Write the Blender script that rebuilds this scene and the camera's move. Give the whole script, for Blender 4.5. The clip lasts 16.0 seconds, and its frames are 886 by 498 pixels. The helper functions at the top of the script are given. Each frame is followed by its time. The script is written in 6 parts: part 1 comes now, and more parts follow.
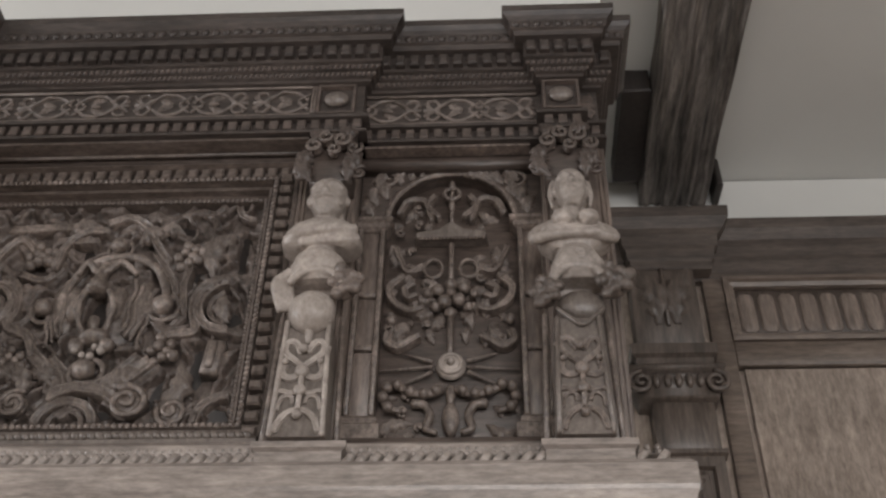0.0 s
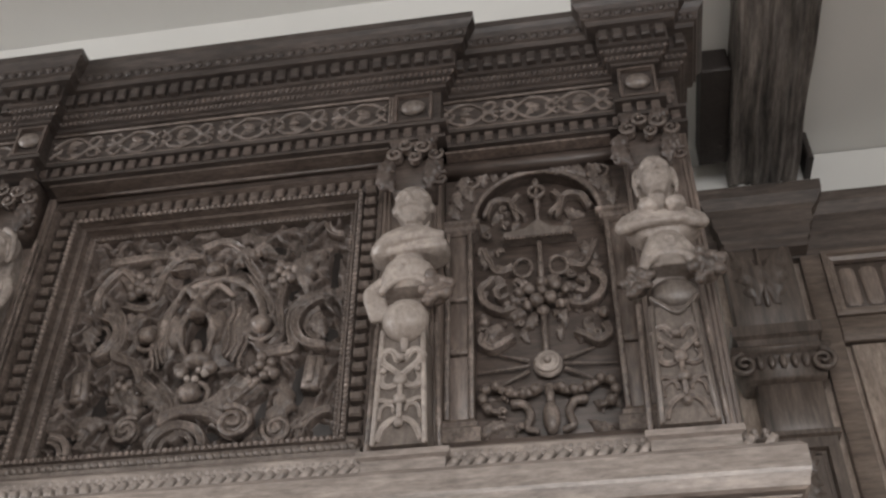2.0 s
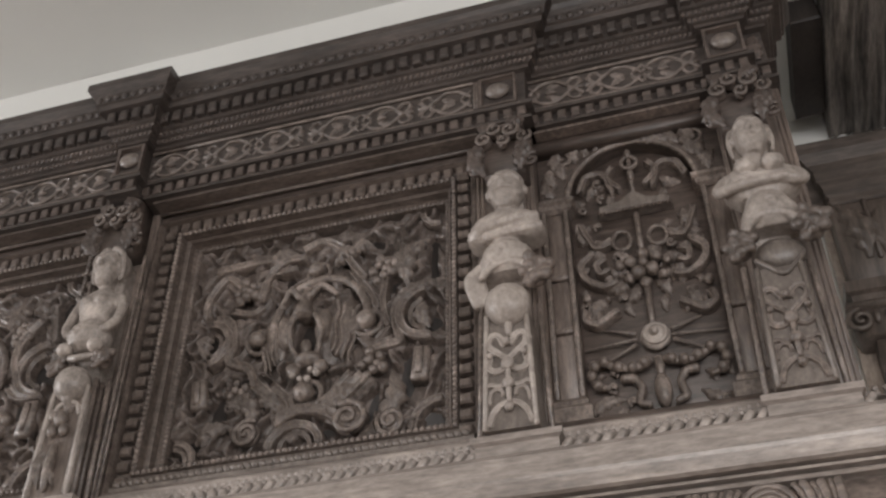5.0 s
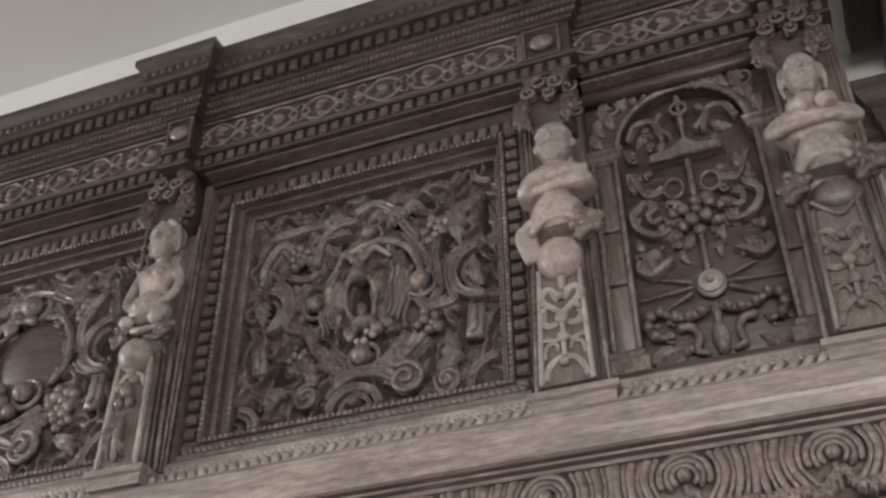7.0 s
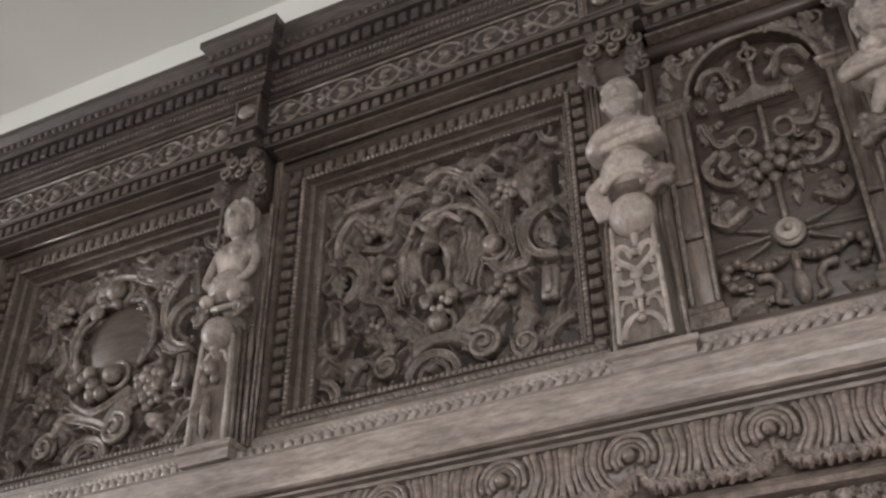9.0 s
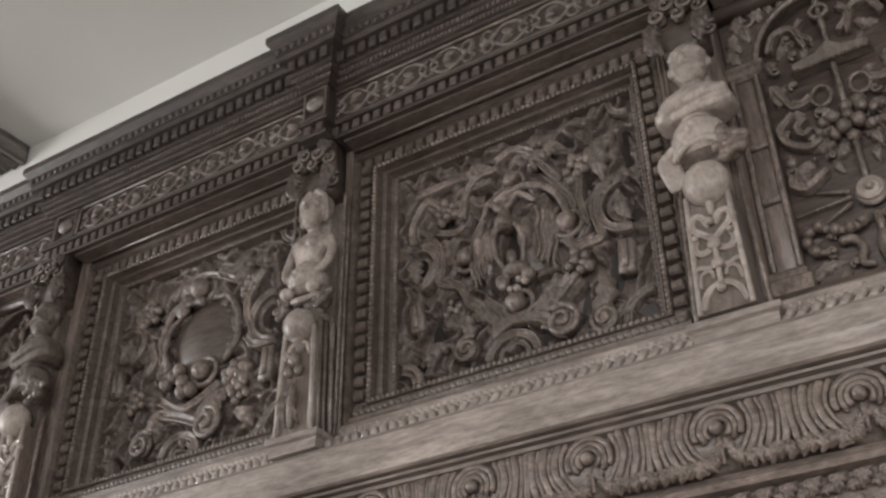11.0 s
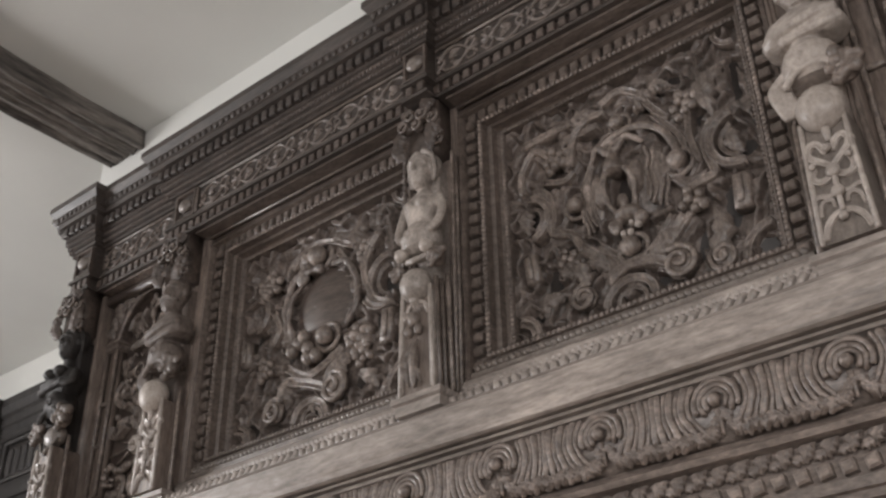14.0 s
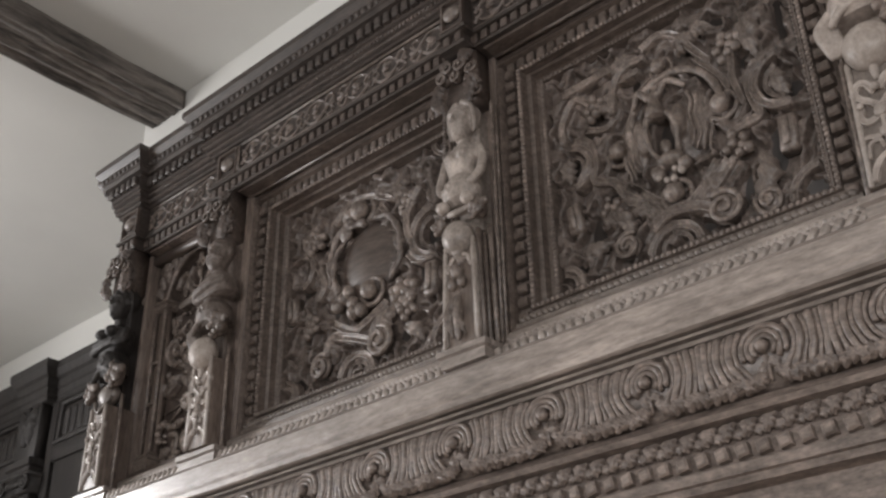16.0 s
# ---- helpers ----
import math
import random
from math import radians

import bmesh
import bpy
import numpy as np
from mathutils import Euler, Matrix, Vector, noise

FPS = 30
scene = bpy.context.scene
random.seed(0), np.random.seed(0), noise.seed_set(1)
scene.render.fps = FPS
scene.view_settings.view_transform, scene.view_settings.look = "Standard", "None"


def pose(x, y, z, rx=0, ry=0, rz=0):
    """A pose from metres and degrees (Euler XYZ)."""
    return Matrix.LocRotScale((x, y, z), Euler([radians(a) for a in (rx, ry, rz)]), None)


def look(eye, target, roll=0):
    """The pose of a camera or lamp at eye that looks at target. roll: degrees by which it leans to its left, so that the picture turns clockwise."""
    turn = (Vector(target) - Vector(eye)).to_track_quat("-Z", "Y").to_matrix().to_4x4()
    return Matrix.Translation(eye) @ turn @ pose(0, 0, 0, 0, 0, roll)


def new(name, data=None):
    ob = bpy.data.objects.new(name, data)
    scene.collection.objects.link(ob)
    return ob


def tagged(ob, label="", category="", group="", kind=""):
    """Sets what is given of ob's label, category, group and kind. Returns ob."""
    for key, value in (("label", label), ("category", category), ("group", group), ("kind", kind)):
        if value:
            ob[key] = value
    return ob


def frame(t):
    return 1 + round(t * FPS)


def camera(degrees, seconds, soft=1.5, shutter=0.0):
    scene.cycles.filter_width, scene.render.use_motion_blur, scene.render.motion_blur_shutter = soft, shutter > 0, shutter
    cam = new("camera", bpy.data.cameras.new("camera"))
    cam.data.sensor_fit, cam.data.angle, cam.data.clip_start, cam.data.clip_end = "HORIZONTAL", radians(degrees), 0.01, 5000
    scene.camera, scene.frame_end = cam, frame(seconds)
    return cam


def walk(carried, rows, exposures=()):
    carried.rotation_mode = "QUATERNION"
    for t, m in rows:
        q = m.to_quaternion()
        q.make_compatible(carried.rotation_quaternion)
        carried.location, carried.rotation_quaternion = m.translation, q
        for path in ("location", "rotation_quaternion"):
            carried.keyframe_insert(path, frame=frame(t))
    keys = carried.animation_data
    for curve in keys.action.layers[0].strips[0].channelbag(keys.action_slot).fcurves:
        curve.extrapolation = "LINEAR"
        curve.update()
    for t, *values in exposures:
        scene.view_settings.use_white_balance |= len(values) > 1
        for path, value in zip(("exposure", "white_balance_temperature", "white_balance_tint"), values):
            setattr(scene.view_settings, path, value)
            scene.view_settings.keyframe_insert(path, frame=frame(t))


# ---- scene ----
cam = camera(44.5, 16.0, soft=2.5)
PATH = [
    (0, (-0.017, 0.041, 1.411), (-0.108, 1.558, 2.711), 1.2),
    (0.5, (-0.017, 0.041, 1.41), (-0.134, 1.556, 2.711), 0.9),
    (1, (-0.014, 0.039, 1.411), (-0.184, 1.548, 2.713), 0.9),
    (1.5, (-0.01, 0.039, 1.412), (-0.23, 1.543, 2.711), 0.9),
    (2, (-0.009, 0.037, 1.411), (-0.269, 1.536, 2.709), 0.7),
    (2.5, (-0.007, 0.036, 1.412), (-0.303, 1.531, 2.708), 0.6),
    (3, (-0.006, 0.036, 1.411), (-0.338, 1.524, 2.706), 0.4),
    (3.5, (-0.002, 0.037, 1.413), (-0.366, 1.52, 2.704), 0.3),
    (4, (-0.001, 0.034, 1.413), (-0.396, 1.514, 2.699), 0.2),
    (6.5, (0.008, 0.036, 1.415), (-0.524, 1.523, 2.641), -0.1),
    (7, (0.015, 0.039, 1.419), (-0.554, 1.529, 2.626), -0.2),
    (7.5, (0.016, 0.039, 1.42), (-0.586, 1.521, 2.62), -0.2),
    (8, (0.017, 0.042, 1.419), (-0.626, 1.525, 2.597), -0.2),
    (8.5, (0.021, 0.043, 1.423), (-0.66, 1.52, 2.588), -0.3),
    (9, (0.021, 0.044, 1.421), (-0.692, 1.513, 2.576), -0.4),
    (11.5, (0.035, 0.05, 1.427), (-0.864, 1.443, 2.545), -0.9),
    (12, (0.037, 0.052, 1.427), (-0.908, 1.416, 2.544), -0.9),
    (12.5, (0.04, 0.054, 1.428), (-0.942, 1.408, 2.526), -0.9),
    (13, (0.038, 0.056, 1.428), (-0.971, 1.406, 2.505), -1.0),
    (13.5, (0.038, 0.056, 1.429), (-0.998, 1.398, 2.49), -1.1),
    (14, (0.04, 0.06, 1.429), (-1.02, 1.387, 2.485), -1.1),
    (14.5, (0.04, 0.06, 1.43), (-1.041, 1.383, 2.47), -1.1),
    (15, (0.038, 0.06, 1.43), (-1.065, 1.381, 2.448), -1.2),
    (15.5, (0.039, 0.064, 1.433), (-1.093, 1.382, 2.424), -1.2),
    (16, (0.041, 0.067, 1.434), (-1.113, 1.374, 2.414), -1.2),
]
walk(cam, [(t, look(eye, target, roll)) for t, eye, target, roll in PATH], [(0, -0.16), (4, -0.02), (8, -0.12), (13, -0.12), (16, -0.2)])

# ---------------------------------------------------------------- daylight: two windows behind and beside the camera
WIN_S = (-0.8, 3.5, 1.0, 2.6)        # x from, to, sill, head
WIN_W = (-0.5, 0.3, 1.7, 3.1)        # y from, to, sill, head
SOUTH_W, WEST_W = 108.0, 102.0
world = bpy.data.worlds.new("sky")
scene.world = world
world.use_nodes = True
sky = world.node_tree.nodes.new("ShaderNodeTexSky")
sky.sky_type, sky.sun_disc = "NISHITA", False
sky.sun_elevation, sky.sun_rotation = radians(35), radians(200)
world.node_tree.links.new(sky.outputs[0], world.node_tree.nodes["Background"].inputs["Color"])
world.node_tree.nodes["Background"].inputs["Strength"].default_value = 0.08


def window_light(eye, target, w, h, watts):
    la = bpy.data.lights.new("window_daylight", "AREA")
    la.shape, la.size, la.size_y, la.energy, la.color = "RECTANGLE", w, h, watts, (1.0, 0.977, 0.985)
    ob = new("window_daylight", la)
    ob.matrix_world = look(eye, target)
    return ob


window_light(((WIN_S[0] + WIN_S[1]) / 2, -2.55, (WIN_S[2] + WIN_S[3]) / 2), ((WIN_S[0] + WIN_S[1]) / 2, 0, (WIN_S[2] + WIN_S[3]) / 2), WIN_S[1] - WIN_S[0], WIN_S[3] - WIN_S[2], SOUTH_W)
window_light((-4.65, (WIN_W[0] + WIN_W[1]) / 2, (WIN_W[2] + WIN_W[3]) / 2), (0, (WIN_W[0] + WIN_W[1]) / 2, (WIN_W[2] + WIN_W[3]) / 2), WIN_W[1] - WIN_W[0], WIN_W[3] - WIN_W[2], WEST_W)


# ---------------------------------------------------------------- geometry helpers
TAU = 2 * math.pi
XC = -1.065                      # middle of the chimneypiece


class Build:
    """Collects vertices and faces for one mesh."""

    def __init__(self):
        self.v, self.f = [], []

    def add(self, verts, faces):
        n = len(self.v)
        self.v += [tuple(p) for p in verts]
        self.f += [tuple(i + n for i in q) for q in faces]
        return self

    def mesh(self, name, smooth=True):
        me = bpy.data.meshes.new(name)
        me.from_pydata(self.v, [], self.f)
        if smooth:
            me.polygons.foreach_set("use_smooth", [True] * len(me.polygons))
        me.update()
        return me


def hew(b, amp=0.0011, size=0.012):
    """Uneven carving: pushes every vertex a little by smooth noise."""
    k, out = 1 / size, []
    for x, y, z in b.v:
        q = noise.noise_vector((x * k, y * k, z * k))
        out.append((x + q.x * amp, y + q.y * amp, z + q.z * amp))
    b.v = out
    return b


def band(b, pts, w, w1=None, h=0.018):
    """A flat strap with raised edges along points; h is how far it stands towards -y."""
    w1 = w if w1 is None else w1
    pts = [Vector(p) for p in pts]
    m, v, f = len(pts), [], []
    shape = ((-0.5, 1.0), (-0.5, 0.08), (-0.42, -0.06), (-0.30, -0.04), (-0.22, 0.14), (0.22, 0.14), (0.30, -0.04), (0.42, -0.06), (0.5, 0.08), (0.5, 1.0))
    n = len(shape)
    for i, p in enumerate(pts):
        d = pts[min(i + 1, m - 1)] - pts[max(i - 1, 0)]
        d.y = 0
        d.normalize()
        s1 = Vector((d.z, 0, -d.x))
        ww = w + (w1 - w) * i / max(m - 1, 1)
        for q, g in shape:
            v.append(p + s1 * (q * ww) + Vector((0, g * h, 0)))
    for i in range(m - 1):
        for k in range(n - 1):
            f.append((i * n + k, i * n + k + 1, (i + 1) * n + k + 1, (i + 1) * n + k))
    f += [tuple(range(n - 1, -1, -1)), tuple((m - 1) * n + k for k in range(n))]
    return b.add(v, f)


def block(b, x0, x1, y0, y1, z0, z1, c=0.002):
    """A box that faces -y, with chamfered front edges."""
    c = min(c, (x1 - x0) * 0.4, (z1 - z0) * 0.4, (y1 - y0) * 0.5)
    v = [(x0, y1, z0), (x1, y1, z0), (x1, y1, z1), (x0, y1, z1),
         (x0, y0 + c, z0), (x1, y0 + c, z0), (x1, y0 + c, z1), (x0, y0 + c, z1),
         (x0 + c, y0, z0 + c), (x1 - c, y0, z0 + c), (x1 - c, y0, z1 - c), (x0 + c, y0, z1 - c)]
    f = [(0, 3, 2, 1)]
    for k in (0, 4):
        f += [(k + i, k + (i + 1) % 4, k + 4 + (i + 1) % 4, k + 4 + i) for i in range(4)]
    f.append((8, 9, 10, 11))
    return b.add(v, f)


def ball(b, x, y, z, rx, ry, rz, turn=0.0, seg=10, rings=6):
    """An ellipsoid, turned about the y axis by degrees."""
    ca, sa = math.cos(radians(turn)), math.sin(radians(turn))
    v, f = [], []
    for i in range(rings + 1):
        th = math.pi * i / rings
        for j in range(seg):
            ph = TAU * j / seg
            p, q, r = rx * math.sin(th) * math.cos(ph), ry * math.sin(th) * math.sin(ph), rz * math.cos(th)
            v.append((x + p * ca + r * sa, y + q, z - p * sa + r * ca))
    for i in range(rings):
        for j in range(seg):
            f.append((i * seg + j, (i + 1) * seg + j, (i + 1) * seg + (j + 1) % seg, i * seg + (j + 1) % seg))
    return b.add(v, f)


def tube(b, pts, r0, r1=None, n=7, flat=1.0):
    """A rounded bar along points; its radius goes from r0 to r1; flat squeezes it in depth."""
    r1 = r0 if r1 is None else r1
    pts = [Vector(p) for p in pts]
    m = len(pts)
    v, f = [], []
    steps = [(0, 0.35), *[(i, 1.0) for i in range(m)], (m - 1, 0.35)]
    for k, (i, s) in enumerate(steps):
        d = (pts[min(i + 1, m - 1)] - pts[max(i - 1, 0)]).normalized()
        r = (r0 + (r1 - r0) * i / max(m - 1, 1))
        p = pts[i] - d * r * 0.5 if k == 0 else pts[i] + d * r * 0.5 if k == len(steps) - 1 else pts[i]
        a = Vector((0, 1, 0))
        if abs(d.y) > 0.9:
            a = Vector((0, 0, 1))
        s1 = d.cross(a).normalized()
        s2 = s1.cross(d).normalized()
        for j in range(n):
            t = TAU * j / n
            v.append(p + (s1 * math.cos(t) + s2 * math.sin(t) * flat) * r * s)
    for k in range(len(steps) - 1):
        for j in range(n):
            f.append((k * n + j, k * n + (j + 1) % n, (k + 1) * n + (j + 1) % n, (k + 1) * n + j))
    f.append(tuple(range(n - 1, -1, -1)))
    f.append(tuple((len(steps) - 1) * n + j for j in range(n)))
    return b.add(v, f)


def arc_points(x, y, z, rx, rz, a0, a1, n=14):
    return [(x + rx * math.cos(radians(a0 + (a1 - a0) * i / n)), y, z + rz * math.sin(radians(a0 + (a1 - a0) * i / n))) for i in range(n + 1)]


def spiral_points(x, y, z, r, turns, start, way=1, n=22, rise=0.0):
    out = []
    for i in range(n + 1):
        s = i / n
        a = radians(start) + way * TAU * turns * s
        q = r * (1 - 0.82 * s)
        out.append((x + q * math.cos(a), y - rise * s, z + q * math.sin(a)))
    return out


def smooth_line(pts, n=6):
    """A rounded line through control points (Catmull-Rom)."""
    p = [Vector(q) for q in pts]
    p = [p[0] * 2 - p[1], *p, p[-1] * 2 - p[-2]]
    out = []
    for i in range(1, len(p) - 2):
        for k in range(n):
            t = k / n
            a, b_, c, d = p[i - 1], p[i], p[i + 1], p[i + 2]
            out.append(0.5 * ((2 * b_) + (c - a) * t + (2 * a - 5 * b_ + 4 * c - d) * t * t + (3 * b_ - a - 3 * c + d) * t ** 3))
    return out + [p[-2]]


def leaf(b, x, y, z, length, width, angle, depth=0.01, bend=0.15, lobes=3):
    """A carved leaf that lies on the ground y and swells towards -y; angle in degrees from +x."""
    ca, sa = math.cos(radians(angle)), math.sin(radians(angle))
    v, f, n = [], [], 14
    for i in range(n + 1):
        s = i / n
        w = width * 0.5 * math.sin(math.pi * min(1, s * 0.92 + 0.06)) * (1 + 0.36 * math.cos(TAU * (lobes + 1) * s))
        h = depth * math.sin(math.pi * (0.1 + 0.8 * s))
        off = bend * length * math.sin(math.pi * s)
        for k, (q, g) in enumerate(((-1, 0.0), (-0.55, 0.9), (0, 0.55), (0.55, 0.9), (1, 0.0))):
            p, o = length * (s - 0.5), off + q * w
            v.append((x + p * ca - o * sa, y - h * g - (0.001 if g else 0), z + p * sa + o * ca))
    for i in range(n):
        for k in range(4):
            f.append((i * 5 + k, i * 5 + k + 1, i * 5 + k + 6, i * 5 + k + 5))
    return b.add(v, f)


def moulding(b, x0, x1, y, yback, prof):
    """A moulding with returned ends: prof is (projection, height) from the bottom up, on the front plane y."""
    v, f = [], []
    for o, z in prof:
        v += [(x0 - o, yback, z), (x0 - o, y - o, z), (x1 + o, y - o, z), (x1 + o, yback, z)]
    for i in range(len(prof) - 1):
        for k in range(3):
            f.append((i * 4 + k, i * 4 + k + 1, i * 4 + k + 5, i * 4 + k + 4))
    f.append((3, 2, 1, 0))
    m = (len(prof) - 1) * 4
    f.append((m, m + 1, m + 2, m + 3))
    return b.add(v, f)


def ring_frame(b, x0, x1, z0, z1, prof, kt=1.0):
    """A mitred frame round an opening: prof is (distance inwards from the outer edge, depth); kt flattens its head."""
    v, f = [], []
    for d, y in prof:
        v += [(x0 + d, y, z0 + d), (x1 - d, y, z0 + d), (x1 - d, y, z1 - d * kt), (x0 + d, y, z1 - d * kt)]
    for i in range(len(prof) - 1):
        for k in range(4):
            f.append((i * 4 + k, i * 4 + (k + 1) % 4, i * 4 + 4 + (k + 1) % 4, i * 4 + 4 + k))
    return b.add(v, f)


def long_board(b, x0, x1, prof):
    """A straight moulding along x with flat ends: prof is a closed outline of (y, z)."""
    n = len(prof)
    v = [(x0, y, z) for y, z in prof] + [(x1, y, z) for y, z in prof]
    f = [(i, (i + 1) % n, n + (i + 1) % n, n + i) for i in range(n)]
    f += [tuple(range(n - 1, -1, -1)), tuple(range(n, 2 * n))]
    return b.add(v, f)


def loft(b, x, y, secs, n=24, p=2.5):
    """A body of stacked rounded sections: secs are (height, middle, half width, depth of the middle, half depth), from the bottom up."""
    v, f = [], []
    for z, cx, rx, cy, ry in secs:
        for j in range(n):
            c, d = math.cos(TAU * j / n), math.sin(TAU * j / n)
            v.append((x + cx + rx * math.copysign(abs(c) ** (2 / p), c), y + cy + ry * math.copysign(abs(d) ** (2 / p), d), z))
    m = len(secs)
    for i in range(m - 1):
        for j in range(n):
            f.append((i * n + j, i * n + (j + 1) % n, (i + 1) * n + (j + 1) % n, (i + 1) * n + j))
    f += [tuple(range(n - 1, -1, -1)), tuple((m - 1) * n + j for j in range(n))]
    return b.add(v, f)


class Relief:
    """A carved board facing -y: heights over a sunk ground, built up from scrolls, mounds and hollows; x runs from the board's middle."""

    def __init__(self, half, z0, z1, step=0.0022):
        self.x = np.linspace(-half, half, int(2 * half / step) + 1)
        self.z = np.linspace(z0, z1, int((z1 - z0) / step) + 1)
        self.X, self.Z = np.meshgrid(self.x, self.z)
        self.h = np.zeros_like(self.X)

    def scrollwork(self, seed, low, high, size=0.032):
        """Crowded tendrils and small lumps over the whole ground."""
        k = 1 / size
        for j, z in enumerate(self.z):
            for i, x in enumerate(self.x):
                w = noise.noise_vector((x * k * 0.8, seed, z * k * 0.8))
                q = (x * k + 0.8 * w.x, seed * 3.1, z * k + 0.8 * w.z)
                ridge = max(0.0, 1 - abs(noise.noise(q)) / 0.26)
                lump = max(0.0, noise.noise((x * k * 1.7, seed + 7, z * k * 1.7)) - 0.12)
                chip = noise.noise((x * 210, seed, z * 210))
                self.h[j, i] = low + (high - low) * min(1.0, min(1.0, ridge * 1.6) * 0.75 + ridge * 0.2 + lump * 1.3) + 0.0008 * chip
        return self

    def near(self, x, z, rx, rz, turn=0.0):
        c, d = math.cos(radians(turn)), math.sin(radians(turn))
        u, v = self.X - x, self.Z - z
        return np.sqrt(((u * c + v * d) / rx) ** 2 + ((v * c - u * d) / rz) ** 2)

    def hollow(self, x, z, rx, rz, turn=0.0):
        """A steep-sided cut down to the ground."""
        t = np.clip((self.near(x, z, rx, rz, turn) - 0.8) / 0.35, 0, 1)
        self.h = self.h * t * t * (3 - 2 * t) - 0.004 * (1 - t)
        return self

    def mound(self, x, z, rx, rz, h, turn=0.0):
        d = self.near(x, z, rx, rz, turn)
        self.h = np.maximum(self.h, h * np.sqrt(np.clip(1 - d * d, 0, 1)))
        return self

    def plate(self, pts, w, h, rim=0.004):
        """A flat strap along points, with a raised rim and steep sides."""
        p = [Vector((a, 0, c)) for a, c in pts]
        p = smooth_line(p, 6) if len(p) > 2 else p
        d = np.full_like(self.X, 9.0)
        for a, c in zip(p, p[1:]):
            ex, ez = c.x - a.x, c.z - a.z
            t = np.clip(((self.X - a.x) * ex + (self.Z - a.z) * ez) / max(ex * ex + ez * ez, 1e-9), 0, 1)
            d = np.minimum(d, np.hypot(self.X - a.x - t * ex, self.Z - a.z - t * ez))
        side = np.clip((w / 2 - d) / 0.0022, 0, 1)
        dish = np.clip((w / 2 - 0.0035 - d) / 0.003, 0, 1)
        self.h = np.where(side > 0, np.maximum(self.h, side * (h - rim * dish)), self.h)
        return self

    def board(self, name, xm, y, material, parent, label=""):
        r, c = self.h.shape
        b = Build()
        b.v = [(xm + a, y - q, z) for a, q, z in zip(self.X.ravel().tolist(), self.h.ravel().tolist(), self.Z.ravel().tolist())]
        b.f = [(j * c + i, j * c + i + 1, (j + 1) * c + i + 1, (j + 1) * c + i) for j in range(r - 1) for i in range(c - 1)]
        return part(name, b, material, parent, label)


def thing(name, at, label, category, group="", kind=""):
    ob = new(name)
    ob.location = at
    return tagged(ob, label, category, group, kind)


def part(name, b, material, parent, label="", smooth=True):
    """One mesh object under a thing or a part, in world coordinates."""
    me = b.mesh(name, smooth)
    me.materials.append(material)
    ob = new(name, me)
    ob.parent = parent
    if parent is not None and parent.parent is None:
        ob.matrix_parent_inverse = Matrix.Translation(parent.location).inverted()
    return tagged(ob, label) if label else ob


def piece(name, me, at, parent, turn=0.0, flip=1.0):
    """A repeat of a shared mesh."""
    ob = new(name, me)
    ob.parent = parent
    if parent.parent is None:
        ob.matrix_parent_inverse = Matrix.Translation(parent.location).inverted()
    ob.location = at
    if turn:
        ob.rotation_euler = (0, radians(turn), 0)
    if flip != 1.0:
        ob.scale = (flip, 1, 1)
    return ob


def shared(name, b, material, smooth=True):
    me = b.mesh(name, smooth)
    me.materials.append(material)
    return me


def fuse(ob, size):
    """Melts overlapping masses into one carved surface."""
    m = ob.modifiers.new("fuse", "REMESH")
    m.mode, m.voxel_size, m.use_smooth_shade = "VOXEL", size, True
    s = ob.modifiers.new("worn", "SMOOTH")
    s.factor, s.iterations = 0.5, 1
    return ob


